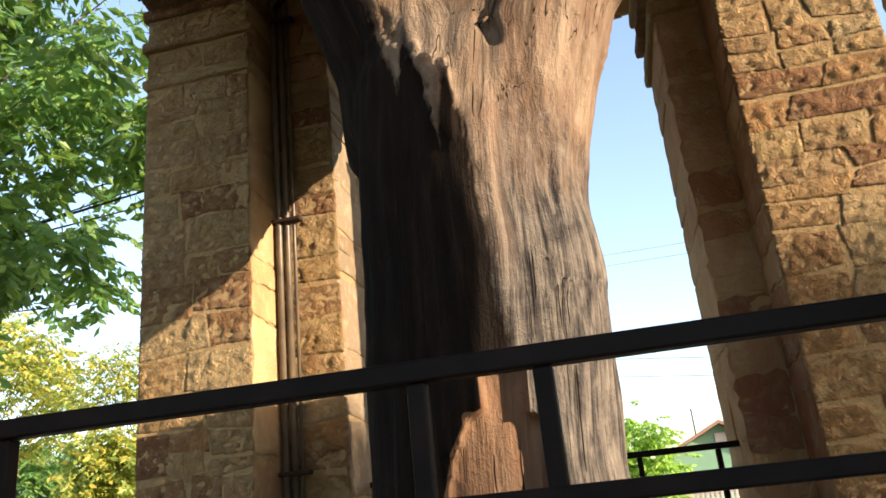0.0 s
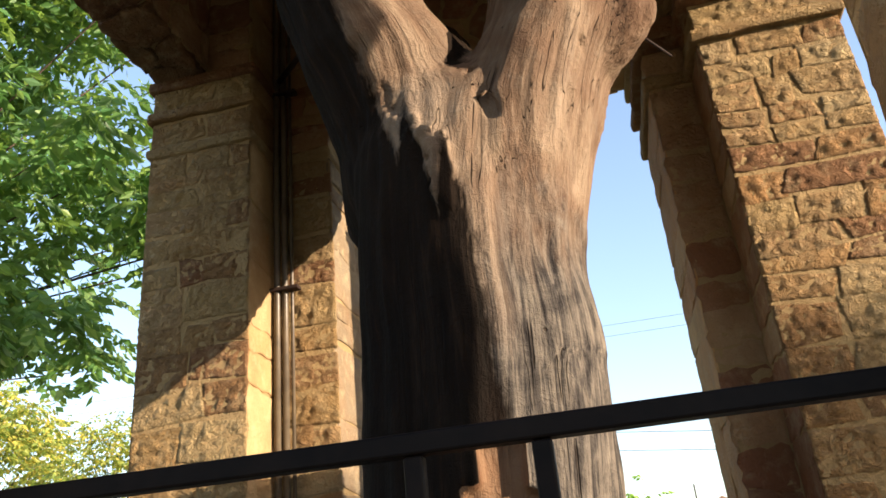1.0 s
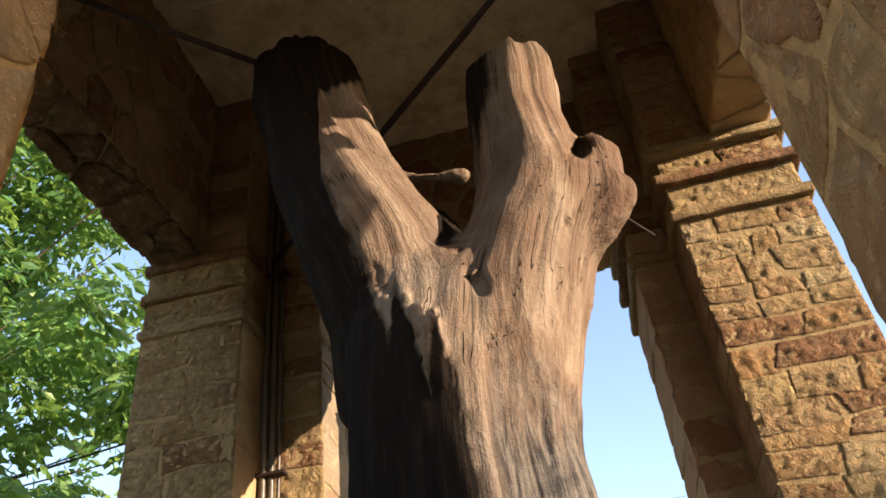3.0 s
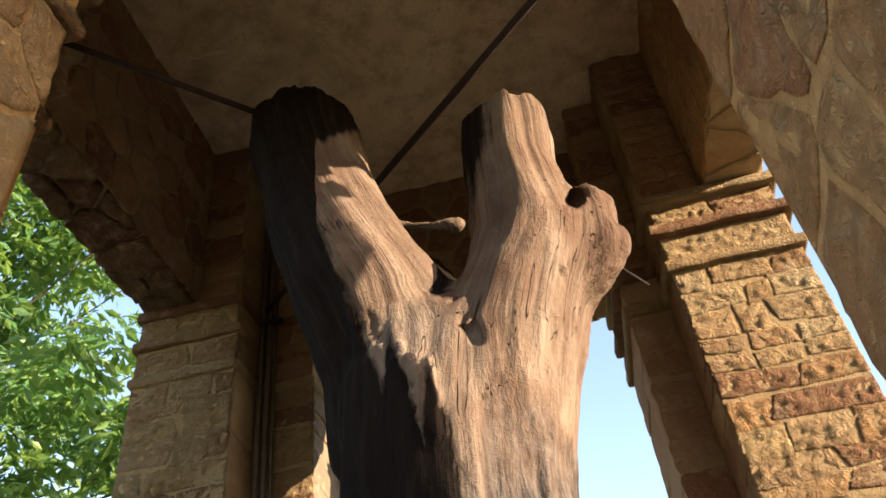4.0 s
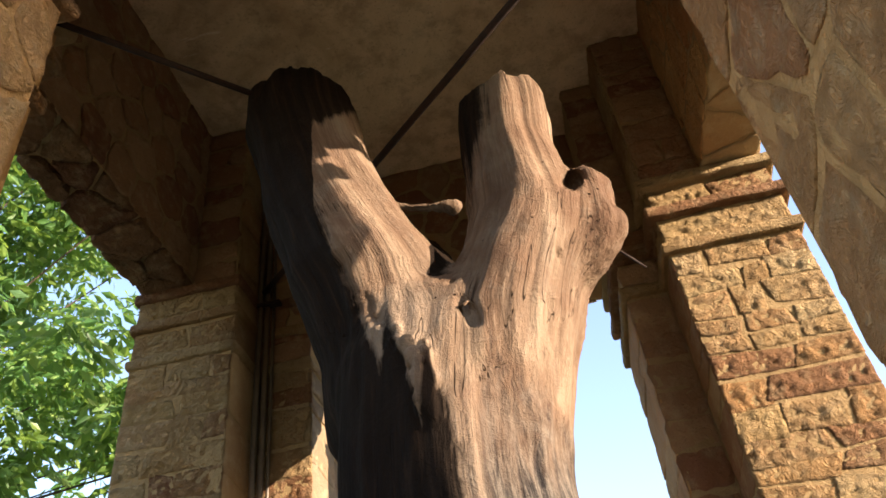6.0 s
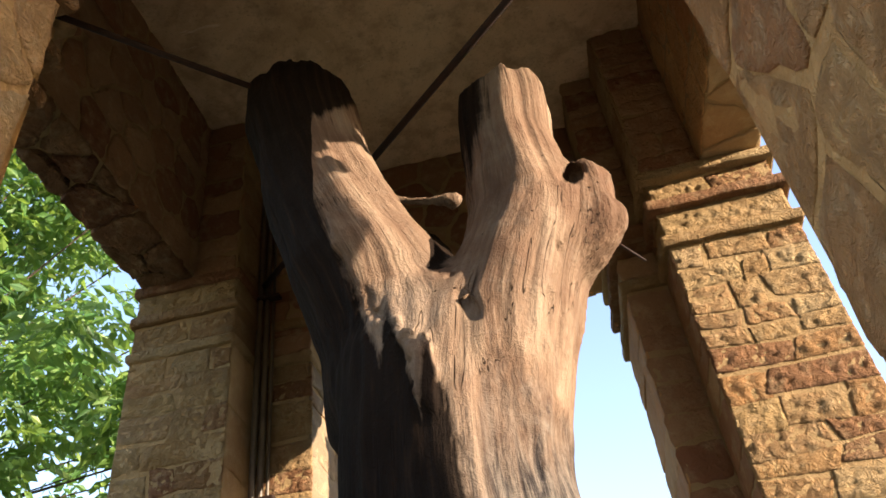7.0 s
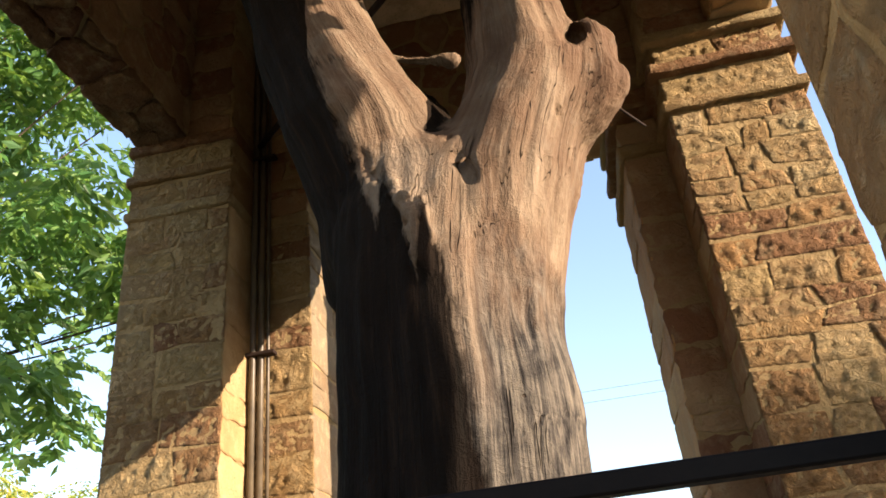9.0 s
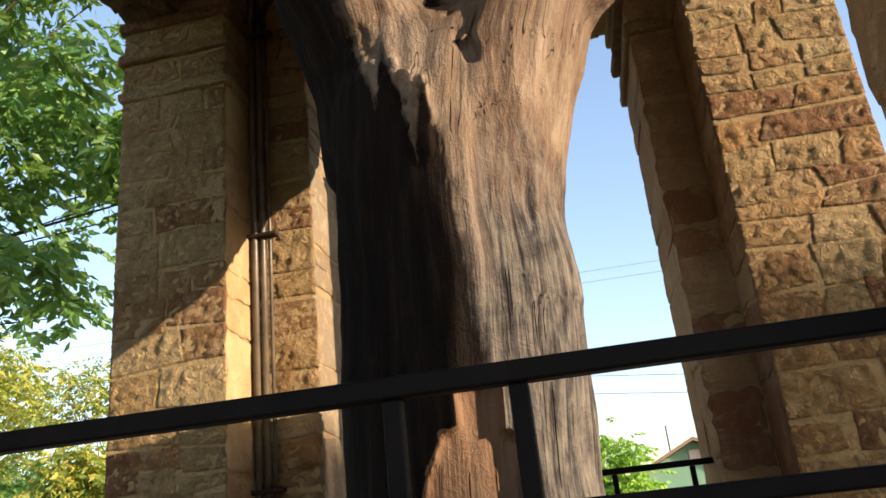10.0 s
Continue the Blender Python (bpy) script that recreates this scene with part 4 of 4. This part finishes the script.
def utility_pole(x, y, top):
    root = empty("utility_pole", (x, y, -0.5), "plain weathered wooden pole carrying overhead cables", "pole", "utility poles")
    bm = bmesh.new()
    tube(bm, (x, y, -0.5), (x, y, top), 0.15, 0.11, 12)
    under_keep(part("mast", bm, M_BARK, smooth=True), root)
    bm = bmesh.new()
    box(bm, (x - 0.06, y - 0.8, top - 0.5), (x + 0.06, y + 0.8, top - 0.38), 0.01)
    under_keep(part("crossarm", bm, M_BARK), root)


for px, py, top in ((-60, 33, 14.8), (25, 33, 4.7), (-60, 30, 12.4), (40, 30, 11.5)):
    utility_pole(px, py, top)


# ---------------------------------------------------------------- stone facing, mouldings
def moulding(root, sx, sy, z0, z1, out, seed):
    """One worn string course of a capital round the L of a pier."""
    xo, xi, xs = (X0, IX0, OX0) if sx < 0 else (X1, IX1, OX1)
    yo, yi, ys = (Y0, IY0, OY0 if sx < 0 else OYE) if sy < 0 else (Y1, IY1, OY1)
    bm = bmesh.new()
    for xa, xb, ya, yb in ((xo + sx * out, xi - sx * out, yo + sy * out, ys - sy * out), (xo + sx * (out - 0.004), xs - sx * out, yo + sy * (out - 0.004), yi - sy * out)):
        box(bm, (min(xa, xb), min(ya, yb), z0), (max(xa, xb), max(ya, yb), z1), 0.022)
    long = [e for e in bm.edges if e.calc_length() > 0.3]
    bmesh.ops.subdivide_edges(bm, edges=long, cuts=7, use_grid_fill=True)
    for v in bm.verts:
        v.co += 0.014 * noise.noise_vector(v.co * 7 + Vector((seed, 0, 0)))
    under_keep(part("moulding", bm, M_STONE, label="worn projecting stone string course"), root)


LEDGES = ((4.77, 4.86, 0.055), (5.09, 5.18, 0.075), (5.38, 5.47, 0.075))
for k, (root, sx, sy) in enumerate(((P_BL, -1, 1), (P_BR, 1, 1), (P_FL, -1, -1))):
    for j, (z0, z1, out) in enumerate(LEDGES):
        moulding(root, sx, sy, z0, z1, out * (0.6, 1.0, 1.0)[k], k * 3 + j)
# southeast ledges, unseen, are set and widened to shadow the limb's top
for j, (z0, z1, out) in enumerate(((4.95, 5.08, 0.065), (5.17, 5.27, 0.05), (5.31, 5.49, 0.27))):
    moulding(P_FR, 1, -1, z0, z1, out, 9 + j)


def faces_of(root, sx, seed, mat):
    """Stone facing on the seen sides of a back pier."""
    xo, xi, xs = (X0, IX0, OX0) if sx < 0 else (X1, IX1, OX1)
    # jamb of the side bay
    left = min(xo, xi)
    jamb = face_matrix((left, OY1, 0), (1, 0, 0), (0, -1, 0))
    for a, b in ((BASE, 4.77), (4.86, 5.09), (5.18, 5.38)):
        low = b - a < 1
        lay_courses(root, jamb, abs(xo - xi), a, b, seed + int(a * 10), mat, lo=0.2 if low else 0.15, hi=0.24 if low else 0.30, proud=0.005, joint=0.016, hewn=True)
    # side return, seen at a slant
    ret = face_matrix((xi, OY1 if sx < 0 else IY1, 0), (0, 1, 0) if sx < 0 else (0, -1, 0), (-sx, 0, 0))
    # the east return and stub lie in shade, so they take the darkened rubble
    lay_courses(root, ret, IY1 - OY1, BASE, 4.77, seed + 3, M_RUBBLE if sx < 0 else M_SHADESTONE, proud=0.01, rough=0.006, lo=0.3, hi=0.55, wide=(0.45, 0.6), over=(0.0, 0.0))
    lay_courses(root, ret, IY1 - OY1, 4.86, TOP, seed + 4, mat, proud=0.02, rough=0.01, wide=(0.45, 0.6), over=(0.0, 0.0))
    # stub of the back wall
    left = min(xi, xs)
    stub = face_matrix((left, IY1, 0), (1, 0, 0), (0, -1, 0))
    ov = (0.0, 0.03) if sx < 0 else (0.03, 0.0)
    lay_courses(root, stub, abs(xi - xs), BASE, 4.77, seed + 5, mat if sx < 0 else M_SHADESTONE, proud=0.005, joint=0.016, over=ov, hewn=sx < 0)
    lay_courses(root, stub, abs(xi - xs), 4.86, TOP, seed + 6, M_SHADESTONE, over=ov)
    # jamb of the back bay
    back = face_matrix((xs, IY1 if sx < 0 else Y1, 0), (0, 1, 0) if sx < 0 else (0, -1, 0), (-sx, 0, 0))
    # west side toned down for its shade, east side paled for sky light
    lay_courses(root, back, Y1 - IY1, BASE, 4.77, seed + 7, M_SHADED_JAMB if sx < 0 else M_PATCHED, proud=0.012, rough=0.008, lo=0.3, hi=0.6, wide=(0.5, 0.9), over=(0.0, 0.0))
    # upper inner angle facing the side bay
    wx = xo - sx * WALL
    up = face_matrix((min(wx, xi), OY1, 0), (1, 0, 0), (0, -1, 0))
    lay_courses(root, up, abs(wx - xi), 5.47, TOP, seed + 8, M_SHADESTONE, proud=0.02, over=(0.0, 0.0))


faces_of(P_BL, -1, 100, M_STONE)
faces_of(P_BR, 1, 300, M_STONE)
# jambs of the front bay, seen from close by
lay_rubble(P_FR, face_matrix((OX1, IY0, BASE), (0, -1, 0), (-1, 0, 0)), IY0 - Y0, 4.77 - BASE, 41, M_PATCHED, 0.52, 0.5, proud=0.005, rough=0.010, joint=0.03)
lay_rubble(P_FL, face_matrix((OX0, Y0, BASE), (0, 1, 0), (1, 0, 0)), IY0 - Y0, 4.77 - BASE, 42, M_PATCHED, 0.42, 0.9, proud=0.012, rough=0.012, joint=0.025)
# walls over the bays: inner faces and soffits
lay_rubble(B_W, face_matrix((X0 + WALL, Y0 + WALL, SPRING), (0, 1, 0), (1, 0, 0)), Y1 - Y0 - 2 * WALL, TOP - SPRING, 51, M_SHADESTONE, 0.27, 1.5, proud=0.014, rough=0.02, joint=0.03)
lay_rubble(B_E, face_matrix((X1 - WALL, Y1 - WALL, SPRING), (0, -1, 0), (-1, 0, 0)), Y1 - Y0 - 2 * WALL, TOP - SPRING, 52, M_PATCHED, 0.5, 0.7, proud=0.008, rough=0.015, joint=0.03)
lay_rubble(B_N, face_matrix((OX0, Y1 - WALL, SPRING), (1, 0, 0), (0, -1, 0)), OX1 - OX0, TOP - SPRING, 53, M_SHADESTONE, 0.28, 1.4, proud=0.02, rough=0.015, joint=0.04)
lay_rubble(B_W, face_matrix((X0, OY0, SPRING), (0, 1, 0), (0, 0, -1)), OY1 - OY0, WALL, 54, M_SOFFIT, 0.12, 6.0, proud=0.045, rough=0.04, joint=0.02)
lay_rubble(B_E, face_matrix((X1 - WALL, OYE, SPRING), (0, 1, 0), (0, 0, -1)), OY1 - OYE, WALL, 55, M_RUBBLE, 0.24, 2.2, proud=0.02, rough=0.012, joint=0.03)
lay_rubble(B_N, face_matrix((OX0, Y1, SPRING), (1, 0, 0), (0, 0, -1)), OX1 - OX0, WALL, 56, M_RUBBLE, 0.24, 2.2, proud=0.02, rough=0.012, joint=0.03)
